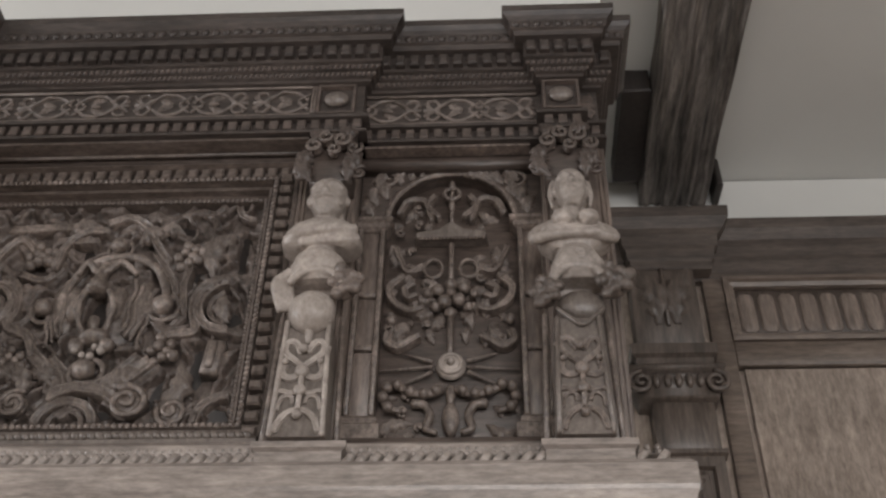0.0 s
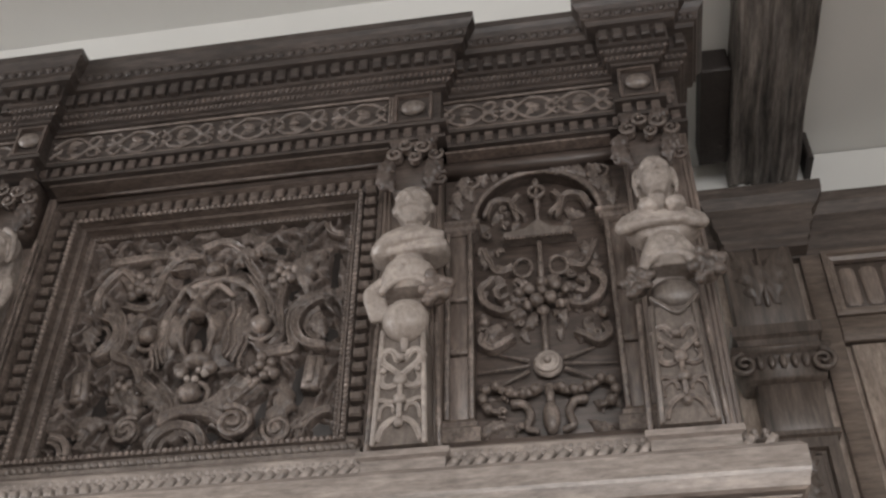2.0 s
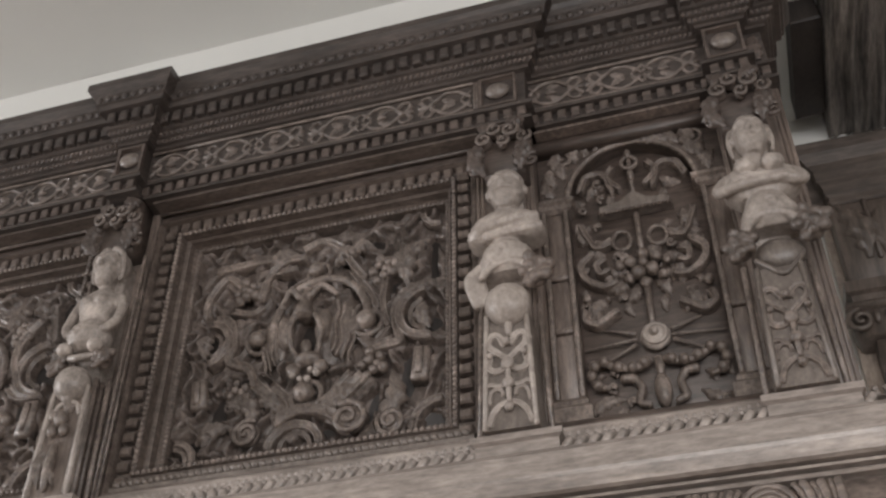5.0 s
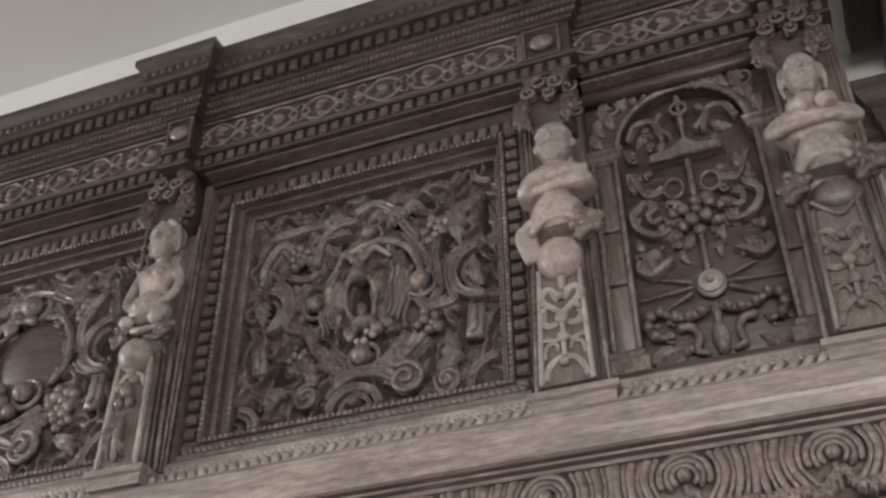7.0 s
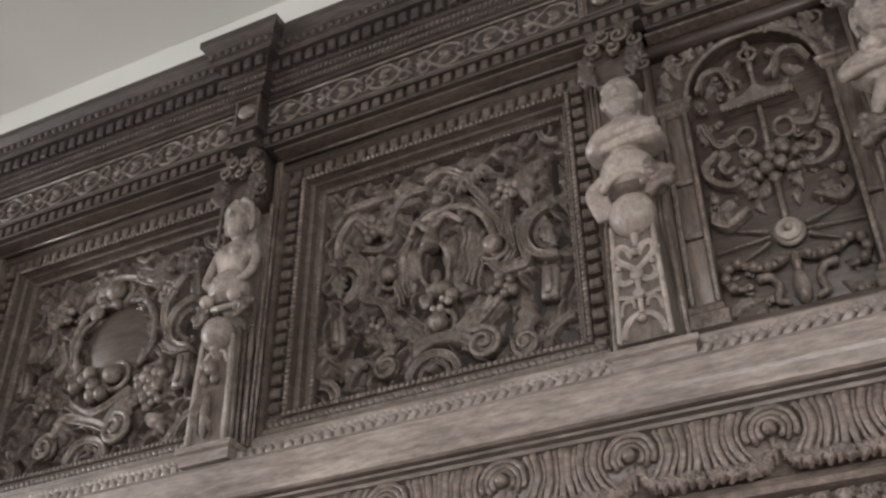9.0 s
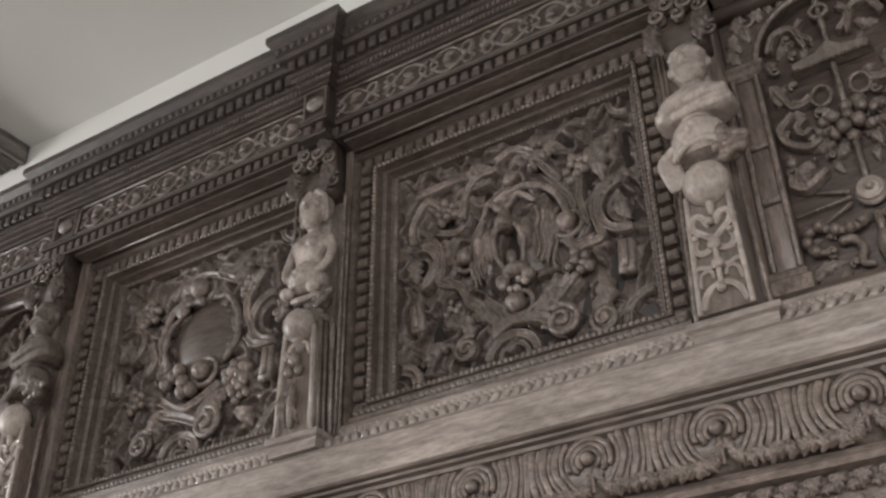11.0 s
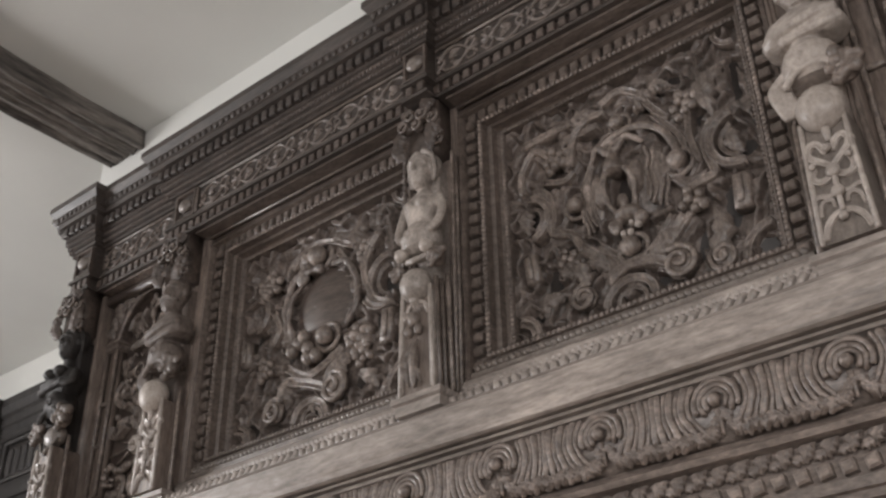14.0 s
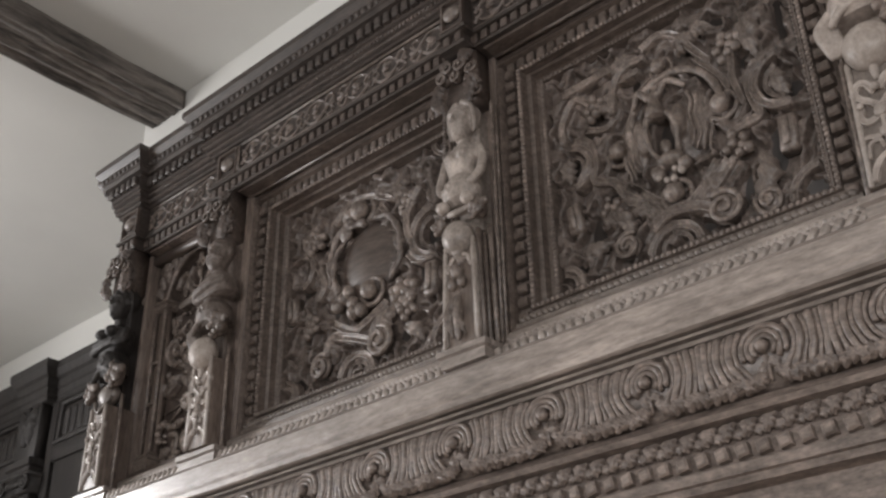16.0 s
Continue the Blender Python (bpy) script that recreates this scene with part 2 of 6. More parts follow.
# ---------------------------------------------------------------- materials
def wood(name, dark, light, rough=0.5, along="x", worn=0.25, scale=1.0, bump=0.25, coat=0.25, streak=1.0, mottle=0.3):
    """Old oak: long grain, fine pores, worn pale patches. along: the grain's direction."""
    mat = bpy.data.materials.new(name)
    mat.use_nodes = True
    nt = mat.node_tree
    n, l = nt.nodes, nt.links
    bsdf = n["Principled BSDF"]
    geo = n.new("ShaderNodeTexCoord")
    info = n.new("ShaderNodeObjectInfo")
    shift = n.new("ShaderNodeVectorMath")
    shift.operation = "MULTIPLY_ADD"
    l.new(info.outputs["Random"], shift.inputs[0])
    shift.inputs[1].default_value = (7.3, 3.1, 5.7)
    l.new(geo.outputs["Object"], shift.inputs[2])
    mp = n.new("ShaderNodeMapping")
    k = {"x": (4, 45, 45), "y": (45, 4, 45), "z": (45, 45, 4)}[along]
    k = [q if q > 10 else q + (1 - streak) * 22 for q in k]
    mp.inputs["Scale"].default_value = [q * scale for q in k]
    l.new(shift.outputs[0], mp.inputs["Vector"])
    grain = n.new("ShaderNodeTexNoise")
    grain.inputs["Scale"].default_value, grain.inputs["Detail"].default_value, grain.inputs["Roughness"].default_value = 1.6, 7, 0.65
    l.new(mp.outputs[0], grain.inputs["Vector"])
    blot = n.new("ShaderNodeTexNoise")
    blot.inputs["Scale"].default_value, blot.inputs["Detail"].default_value = 14, 5
    mq = n.new("ShaderNodeMapping")
    mq.inputs["Scale"].default_value = [(1.5 - 1.2 * streak if q == along else 1.5) for q in "xyz"]
    l.new(shift.outputs[0], mq.inputs["Vector"])
    l.new(mq.outputs[0], blot.inputs["Vector"])
    wide = n.new("ShaderNodeTexNoise")
    wide.inputs["Scale"].default_value, wide.inputs["Detail"].default_value = 3.5, 3
    l.new(geo.outputs["Object"], wide.inputs["Vector"])
    ramp = n.new("ShaderNodeValToRGB")
    ramp.color_ramp.elements[0].position, ramp.color_ramp.elements[1].position = 0.3, 0.72
    ramp.color_ramp.elements[0].color, ramp.color_ramp.elements[1].color = (*dark, 1), (*light, 1)
    l.new(grain.outputs["Fac"], ramp.inputs["Fac"])
    pale = n.new("ShaderNodeValToRGB")
    pale.color_ramp.elements[0].position, pale.color_ramp.elements[1].position = 0.52, 0.72
    pale.color_ramp.elements[0].color, pale.color_ramp.elements[1].color = (0, 0, 0, 1), (worn, worn, worn, 1)
    l.new(blot.outputs["Fac"], pale.inputs["Fac"])
    mix = n.new("ShaderNodeMixRGB")
    mix.inputs["Color2"].default_value = (*[min(1, c * 1.7 + 0.03) for c in light], 1)
    l.new(pale.outputs["Color"], mix.inputs["Fac"])
    l.new(ramp.outputs["Color"], mix.inputs["Color1"])
    tone = n.new("ShaderNodeMapRange")
    tone.inputs["From Min"].default_value, tone.inputs["From Max"].default_value = 0.3, 0.7
    tone.inputs["To Min"].default_value, tone.inputs["To Max"].default_value = 0.78, 1.2
    l.new(wide.outputs["Fac"], tone.inputs["Value"])
    fleck = n.new("ShaderNodeTexNoise")
    fleck.inputs["Scale"].default_value, fleck.inputs["Detail"].default_value, fleck.inputs["Roughness"].default_value = 95, 5, 0.7
    l.new(mq.outputs[0], fleck.inputs["Vector"])
    spot = n.new("ShaderNodeMapRange")
    spot.inputs["From Min"].default_value, spot.inputs["From Max"].default_value = 0.32, 0.68
    spot.inputs["To Min"].default_value, spot.inputs["To Max"].default_value = 1 - mottle, 1 + mottle * 1.08
    l.new(fleck.outputs["Fac"], spot.inputs["Value"])
    both = n.new("ShaderNodeMath")
    both.operation = "MULTIPLY"
    l.new(tone.outputs[0], both.inputs[0])
    l.new(spot.outputs[0], both.inputs[1])
    hsv = n.new("ShaderNodeHueSaturation")
    l.new(mix.outputs[0], hsv.inputs["Color"])
    l.new(both.outputs[0], hsv.inputs["Value"])
    l.new(hsv.outputs[0], bsdf.inputs["Base Color"])
    rr = n.new("ShaderNodeMapRange")
    rr.inputs["To Min"].default_value, rr.inputs["To Max"].default_value = rough - 0.1, rough + 0.14
    l.new(blot.outputs["Fac"], rr.inputs["Value"])
    l.new(rr.outputs[0], bsdf.inputs["Roughness"])
    bsdf.inputs["Coat Weight"].default_value, bsdf.inputs["Coat Roughness"].default_value = coat, 0.22
    bp = n.new("ShaderNodeBump")
    bp.inputs["Strength"].default_value, bp.inputs["Distance"].default_value = bump, 0.004
    l.new(grain.outputs["Fac"], bp.inputs["Height"])
    bp2 = n.new("ShaderNodeBump")
    bp2.inputs["Strength"].default_value, bp2.inputs["Distance"].default_value = bump * 0.8, 0.006
    l.new(blot.outputs["Fac"], bp2.inputs["Height"])
    l.new(bp.outputs[0], bp2.inputs["Normal"])
    bp3 = n.new("ShaderNodeBump")
    bp3.inputs["Strength"].default_value, bp3.inputs["Distance"].default_value = bump * 1.4, 0.0018
    l.new(fleck.outputs["Fac"], bp3.inputs["Height"])
    l.new(bp2.outputs[0], bp3.inputs["Normal"])
    l.new(bp3.outputs[0], bsdf.inputs["Normal"])
    return mat


def plaster(name, colour, rough=0.9):
    mat = bpy.data.materials.new(name)
    mat.use_nodes = True
    n, l = mat.node_tree.nodes, mat.node_tree.links
    bsdf = n["Principled BSDF"]
    bsdf.inputs["Roughness"].default_value = rough
    co = n.new("ShaderNodeTexCoord")
    a = n.new("ShaderNodeTexNoise")
    a.inputs["Scale"].default_value, a.inputs["Detail"].default_value = 1.8, 4
    c = n.new("ShaderNodeTexNoise")
    c.inputs["Scale"].default_value, c.inputs["Detail"].default_value = 26, 6
    for t in (a, c):
        l.new(co.outputs["Object"], t.inputs["Vector"])
    r = n.new("ShaderNodeValToRGB")
    r.color_ramp.elements[0].position, r.color_ramp.elements[1].position = 0.3, 0.7
    r.color_ramp.elements[0].color = (*[q * 0.9 for q in colour], 1)
    r.color_ramp.elements[1].color = (*colour, 1)
    l.new(a.outputs["Fac"], r.inputs["Fac"])
    l.new(r.outputs["Color"], bsdf.inputs["Base Color"])
    b1 = n.new("ShaderNodeBump")
    b1.inputs["Strength"].default_value, b1.inputs["Distance"].default_value = 0.35, 0.02
    l.new(a.outputs["Fac"], b1.inputs["Height"])
    b2 = n.new("ShaderNodeBump")
    b2.inputs["Strength"].default_value, b2.inputs["Distance"].default_value = 0.2, 0.004
    l.new(c.outputs["Fac"], b2.inputs["Height"])
    l.new(b1.outputs[0], b2.inputs["Normal"])
    l.new(b2.outputs[0], bsdf.inputs["Normal"])
    return mat


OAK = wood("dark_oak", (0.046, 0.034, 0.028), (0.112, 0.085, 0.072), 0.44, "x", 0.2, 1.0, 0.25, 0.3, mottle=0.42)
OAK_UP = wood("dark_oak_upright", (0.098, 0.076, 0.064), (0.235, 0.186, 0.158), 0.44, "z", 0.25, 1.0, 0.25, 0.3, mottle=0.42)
FRAMEOAK = wood("frame_oak", (0.066, 0.052, 0.043), (0.160, 0.126, 0.108), 0.44, "x", 0.3, 1.0, 0.25, 0.3, 0.7, mottle=0.42)
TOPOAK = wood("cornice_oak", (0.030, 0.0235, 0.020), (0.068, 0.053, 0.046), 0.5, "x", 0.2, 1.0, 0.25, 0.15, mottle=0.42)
NULLOAK = wood("rubbed_brown_oak", (0.098, 0.078, 0.067), (0.26, 0.210, 0.182), 0.42, "x", 0.25, 1.0, 0.25, 0.35, 0.7, mottle=0.42)
CARVED = wood("carved_oak", (0.076, 0.060, 0.050), (0.235, 0.190, 0.164), 0.36, "z", 0.6, 1.9, 0.45, 0.35, 0.05, mottle=0.42)
# near-black oak that holds the shade of hollows and gaps in its colour
SHADEOAK = wood("shade_dark_oak", (0.014, 0.0105, 0.009), (0.034, 0.026, 0.022), 0.6, "z", 0.15, 1.0, 0.25, 0.1)
PALE = wood("worn_pale_oak", (0.25, 0.214, 0.189), (0.40, 0.350, 0.314), 0.48, "z", 0.5, 1.4, 0.25, 0.22, 0.0, mottle=0.17)
FRETOAK = wood("fret_oak", (0.085, 0.068, 0.057), (0.215, 0.173, 0.149), 0.46, "x", 0.3, 1.2, 0.25, 0.2, 0.6)
BOSSOAK = wood("rubbed_oak", (0.10, 0.081, 0.069), (0.20, 0.169, 0.148), 0.42, "z", 0.2, 1.0, 0.25, 0.35, 0.4)
SHELF = wood("worn_shelf_oak", (0.18, 0.152, 0.135), (0.355, 0.307, 0.276), 0.34, "x", 0.3, 1.3, 0.25, 0.6, 0.92)
PANEL = wood("panelling_oak", (0.090, 0.070, 0.057), (0.185, 0.146, 0.120), 0.46, "x", 0.2)
MIDPALE = wood("mid_pale_oak", (0.185, 0.157, 0.138), (0.325, 0.282, 0.252), 0.46, "z", 0.5, 1.4, 0.25, 0.25, 0.0, mottle=0.25)
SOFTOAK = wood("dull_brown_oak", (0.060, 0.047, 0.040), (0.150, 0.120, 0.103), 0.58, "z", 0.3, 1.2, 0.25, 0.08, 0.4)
# darkest oak; on the west panelling it carries that side's shade in its colour
DEEPOAK = wood("deep_dark_oak", (0.010, 0.0082, 0.0075), (0.028, 0.023, 0.0205), 0.62, "z", 0.2, 1.0, 0.25, 0.04)
GLOSSFRET = wood("polished_pale_oak", (0.26, 0.226, 0.203), (0.43, 0.380, 0.345), 0.30, "z", 0.3, 1.3, 0.2, 0.7, 0.5, mottle=0.2)
FLUTEOAK = wood("flute_oak", (0.125, 0.098, 0.082), (0.25, 0.200, 0.168), 0.46, "z", 0.25)
CORNICEOAK = wood("panelling_cornice_oak", (0.040, 0.031, 0.026), (0.098, 0.077, 0.064), 0.62, "x", 0.25, 1.0, 0.3, 0.04)
PILASTER = wood("pilaster_oak", (0.050, 0.039, 0.032), (0.125, 0.098, 0.082), 0.46, "z", 0.25)
PANEL_UP = wood("panelling_board", (0.24, 0.194, 0.163), (0.42, 0.35, 0.298), 0.46, "z", 0.3, 0.8, 0.25, 0.25, 0.85)
BEAM = wood("hewn_beam", (0.010, 0.009, 0.0085), (0.25, 0.220, 0.197), 0.8, "y", 0.3, 0.75, 1.0, 0.0)
WHITE = plaster("white_plaster", (0.67, 0.666, 0.636))
FLOORWOOD = wood("floor_oak", (0.22, 0.17, 0.13), (0.38, 0.31, 0.25), 0.5, "x")

TENDRIL = wood("tendril_oak", (0.056, 0.044, 0.037), (0.165, 0.130, 0.112), 0.40, "z", 0.5, 1.9, 0.45, 0.3, 0.05, mottle=0.42)

# ---------------------------------------------------------------- room
ROOM_L, ROOM_R, ROOM_F, ROOM_B, TOP = -4.6, 4.2, -2.5, 2.08, 3.37


def slab(name, x0, x1, y0, y1, z0, z1, material, label, category):
    b = Build()
    v = [(x, y, z) for z in (z0, z1) for y in (y0, y1) for x in (x0, x1)]
    b.add(v, [(0, 2, 3, 1), (4, 5, 7, 6), (0, 1, 5, 4), (2, 6, 7, 3), (0, 4, 6, 2), (1, 3, 7, 5)])
    me = b.mesh(name, False)
    me.materials.append(material)
    return tagged(new(name, me), label, category, kind="structure")


def window_wall(name, along, at, far, lo, hi, w0, w1, z0, z1, label):
    """A wall with one opening through it; along x or y."""
    b = Build()
    for p0, p1, q0, q1 in ((lo, w0, 0, TOP), (w1, hi, 0, TOP), (w0, w1, 0, z0), (w0, w1, z1, TOP)):
        x0, x1, y0, y1 = (p0, p1, at, far) if along == "x" else (at, far, p0, p1)
        v = [(x, y, z) for z in (q0, q1) for y in (y0, y1) for x in (x0, x1)]
        b.add(v, [(0, 2, 3, 1), (4, 5, 7, 6), (0, 1, 5, 4), (2, 6, 7, 3), (0, 4, 6, 2), (1, 3, 7, 5)])
    me = b.mesh(name, False)
    me.materials.append(WHITE)
    return tagged(new(name, me), label, "wall", kind="structure")


slab("floor", ROOM_L - 0.3, ROOM_R + 0.3, ROOM_F - 0.3, ROOM_B + 0.3, -0.1, 0.0, FLOORWOOD, "plain oak board floor of the room", "floor")
window_wall("wall_south", "x", ROOM_F - 0.3, ROOM_F, ROOM_L - 0.3, ROOM_R + 0.3, WIN_S[0], WIN_S[1], WIN_S[2], WIN_S[3], "white plaster wall with a window opening")
window_wall("wall_west", "y", ROOM_L - 0.3, ROOM_L, ROOM_F, ROOM_B, WIN_W[0], WIN_W[1], WIN_W[2], WIN_W[3], "white plaster wall with a window opening")
slab("wall_east", ROOM_R, ROOM_R + 0.3, ROOM_F, ROOM_B, 0, TOP, WHITE, "plain white plaster wall", "wall")
slab("wall_north", ROOM_L - 0.3, ROOM_R + 0.3, ROOM_B, ROOM_B + 0.3, 0, TOP, WHITE, "white plaster wall above the oak panelling", "wall")
slab("chimney_breast", -2.35, 0.22, 1.45, ROOM_B, 3.10, TOP, WHITE, "white plaster chimney breast above the carved cornice", "wall")
slab("chimney_breast_lower", -2.30, 0.17, 1.525, ROOM_B, 0, 3.10, WHITE, "chimney breast behind the carved oak overmantel", "wall")

# slightly uneven plaster ceiling
b = Build()
nx, ny = 60, 40
vs, fs = [], []
for j in range(ny + 1):
    for i in range(nx + 1):
        x, y = ROOM_L - 0.3 + i * (ROOM_R - ROOM_L + 0.6) / nx, ROOM_F - 0.3 + j * (ROOM_B - ROOM_F + 0.6) / ny
        vs.append((x, y, TOP + 0.010 * noise.noise((x * 1.3, y * 1.3, 0.2)) + 0.004 * noise.noise((x * 5, y * 5, 3))))
for j in range(ny):
    for i in range(nx):
        k = j * (nx + 1) + i
        fs.append((k, k + nx + 1, k + nx + 2, k + 1))
b.add(vs, fs)
b.add([(ROOM_L - 0.3, ROOM_F - 0.3, TOP + 0.2), (ROOM_R + 0.3, ROOM_F - 0.3, TOP + 0.2), (ROOM_R + 0.3, ROOM_B + 0.3, TOP + 0.2), (ROOM_L - 0.3, ROOM_B + 0.3, TOP + 0.2)], [(0, 1, 2, 3)])
me = b.mesh("ceiling")
me.materials.append(WHITE)
tagged(new("ceiling", me), "uneven white plaster ceiling between dark beams", "ceiling", kind="structure")


def ceiling_beam(x0, x1, y_end, depth, seed):
    """A hewn oak beam across the room, with split and adzed faces."""
    b = Build()
    outline = []
    for i in range(5):
        outline.append((x0, TOP + 0.03 - (depth + 0.03) * i / 4))
    for i in range(1, 36):
        outline.append((x0 + (x1 - x0) * i / 36, TOP - depth))
    for i in range(5):
        outline.append((x1, TOP - depth + (depth + 0.03) * i / 4))
    m, rows = len(outline), 160
    y0 = ROOM_F
    v, f = [], []
    for j in range(rows + 1):
        s = (j / rows) ** 0.5
        y = y0 + (y_end - y0) * s
        for i, (x, z) in enumerate(outline):
            ridge = noise.noise((x * 42 + seed, y * 1.3, z * 30)) + 0.7 * noise.noise((x * 95, y * 3.0, seed))
            broad = noise.noise((x * 5, y * 1.7, seed + 9))
            v.append((x + 0.010 * broad * (1 if z < TOP - 0.01 else 0) + 0.006 * noise.noise((z * 40, y * 6, seed)), y, z + 0.015 * ridge + 0.010 * broad))
    for j in range(rows):
        for i in range(m - 1):
            f.append((j * m + i, j * m + i + 1, (j + 1) * m + i + 1, (j + 1) * m + i))
    f.append(tuple(rows * m + i for i in range(m)))
    b.add(v, f)
    me = b.mesh("ceiling_beam")
    me.materials.append(BEAM)
    return tagged(new("ceiling_beam", me), "dark hewn oak beam with split weathered grain under the ceiling", "ceiling beam", "ceiling beams")


ceiling_beam(0.356, 0.530, ROOM_B - 0.004, 0.082, 3.0)
ceiling_beam(-2.300, -2.150, 1.446, 0.062, 17.0)

# added dark blocks that stand in for the shadowed gaps beside the beam's end
for x0, x1, y0, y1, z0 in ((0.286, 0.352, 1.70, 2.0, 3.300), (0.541, 0.556, 2.00, 2.076, 3.285)):
    b = block(Build(), x0, x1, y0, y1, z0, TOP + 0.02, 0.004)
    me = hew(b, 0.004, 0.03).mesh("packing_timber", False)
    me.materials.append(SHADEOAK)
    tagged(new("packing_timber", me), "rough dark block standing in for the shadowed gap beside the beam", "timber", "packing timbers")


# ---------------------------------------------------------------- wall panelling beside the chimneypiece
def flute(z0, z1):
    """A recessed flute with rounded ends, shown as a raised half-round tongue between grooves."""
    b = Build()
    n, w = 8, 0.0196
    v, f = [], []
    rows = [(z0, 0.55), (z0 + 0.008, 0.95), (z0 + 0.02, 1.0), (z1 - 0.02, 1.0), (z1 - 0.008, 0.95), (z1, 0.55)]
    for z, s in rows:
        for i in range(n + 1):
            a = math.pi * i / n
            v.append((-w * s * math.cos(a), -0.006 * s * min(1.0, 1.7 * math.sin(a)), z))
    for j in range(len(rows) - 1):
        for i in range(n):
            f.append((j * (n + 1) + i, j * (n + 1) + i + 1, (j + 1) * (n + 1) + i + 1, (j + 1) * (n + 1) + i))
    return b.add(v, f)


FLUTES = {m.name: shared("flute", flute(2.866, 2.972), q) for m, q in ((PANEL, FLUTEOAK), (OAK, DEEPOAK))}


def pilaster(root, x0, x1, PANEL):
    """A panelling pilaster: leaf-carved frieze block, moulded abacus, scrolled capital, sunk shaft."""
    xm, w = (x0 + x1) / 2, x1 - x0
    b = block(Build(), x0, x1, 1.995, 2.05, 2.790, 3.03, 0.003)
    fb = part("frieze_block", b, PANEL, root)
    for s in (-1, 1):
        part("carved_leaf", leaf(Build(), xm + s * w * 0.27, 1.996, 2.93, 0.16, 0.062, 90 - s * 14, 0.026, s * 0.12), PANEL, fb)
    part("beaded_stem", tube(Build(), [(xm, 1.992, 2.85), (xm, 1.992, 3.01)], 0.006), PANEL, fb)
    b = Build()
    moulding(b, x0, x1, 1.99, 2.05, [(0.0, 2.730), (0.008, 2.737), (0.008, 2.755), (0.018, 2.761), (0.018, 2.787), (0.0, 2.791)])
    part("abacus", b, PANEL, root, "", False)
    b = Build()
    moulding(b, x0 - 0.004, x1 + 0.004, 1.99, 2.05, [(0.0, 2.655), (0.006, 2.661), (0.006, 2.667), (0.010, 2.675), (0.014, 2.700), (0.010, 2.717), (0.022, 2.721), (0.022, 2.731)])
    cap = part("capital", b, PANEL, root)
    for s in (-1, 1):
        v = Build()
        tube(v, spiral_points(xm + s * (w / 2 + 0.004), 1.974, 2.688, 0.028, 1.6, 90, -s, 20, 0.006), 0.007, 0.004)
        part("volute", v, PANEL, cap)
    for i in range(5):
        part("egg", ball(Build(), xm + (i - 2) * w * 0.155, 1.976, 2.693, 0.009, 0.010, 0.018), PANEL, cap)
    b = Build()
    block(b, x0 + 0.016, x1 - 0.002, 2.0, 2.05, 2.540, 2.655, 0.002)
    part("necking", b, PANEL, root)
    b = Build()
    moulding(b, x0 + 0.012, x1, 2.0, 2.05, [(0.0, 2.525), (0.008, 2.529), (0.008, 2.539), (0, 2.543)])
    part("neck_bead", b, PANEL, root, "", False)
    b = Build()
    ring_frame(b, x0 + 0.016, x1, 0.3, 2.525, [(0, 2.05), (0, 2.0), (0.022, 2.0), (0.026, 2.012), (0.034, 2.012)])
    block(b, x0 + 0.05, x1 - 0.034, 2.012, 2.05, 0.33, 2.495, 0.001)
    sh = part("shaft", b, PANEL, root, "", False)
    for k in range(6):
        z = 2.49 - k * 0.075
        part("pendant_leaf", leaf(Build(), xm + 0.008, 2.013, z, 0.075, 0.05, 70 if k % 2 else 110, 0.014, 0.1), PANEL, sh)
    b = Build()
    block(b, x0, x1 + 0.004, 1.985, 2.05, 0.0, 0.3, 0.004)
    part("plinth", b, PANEL, root)


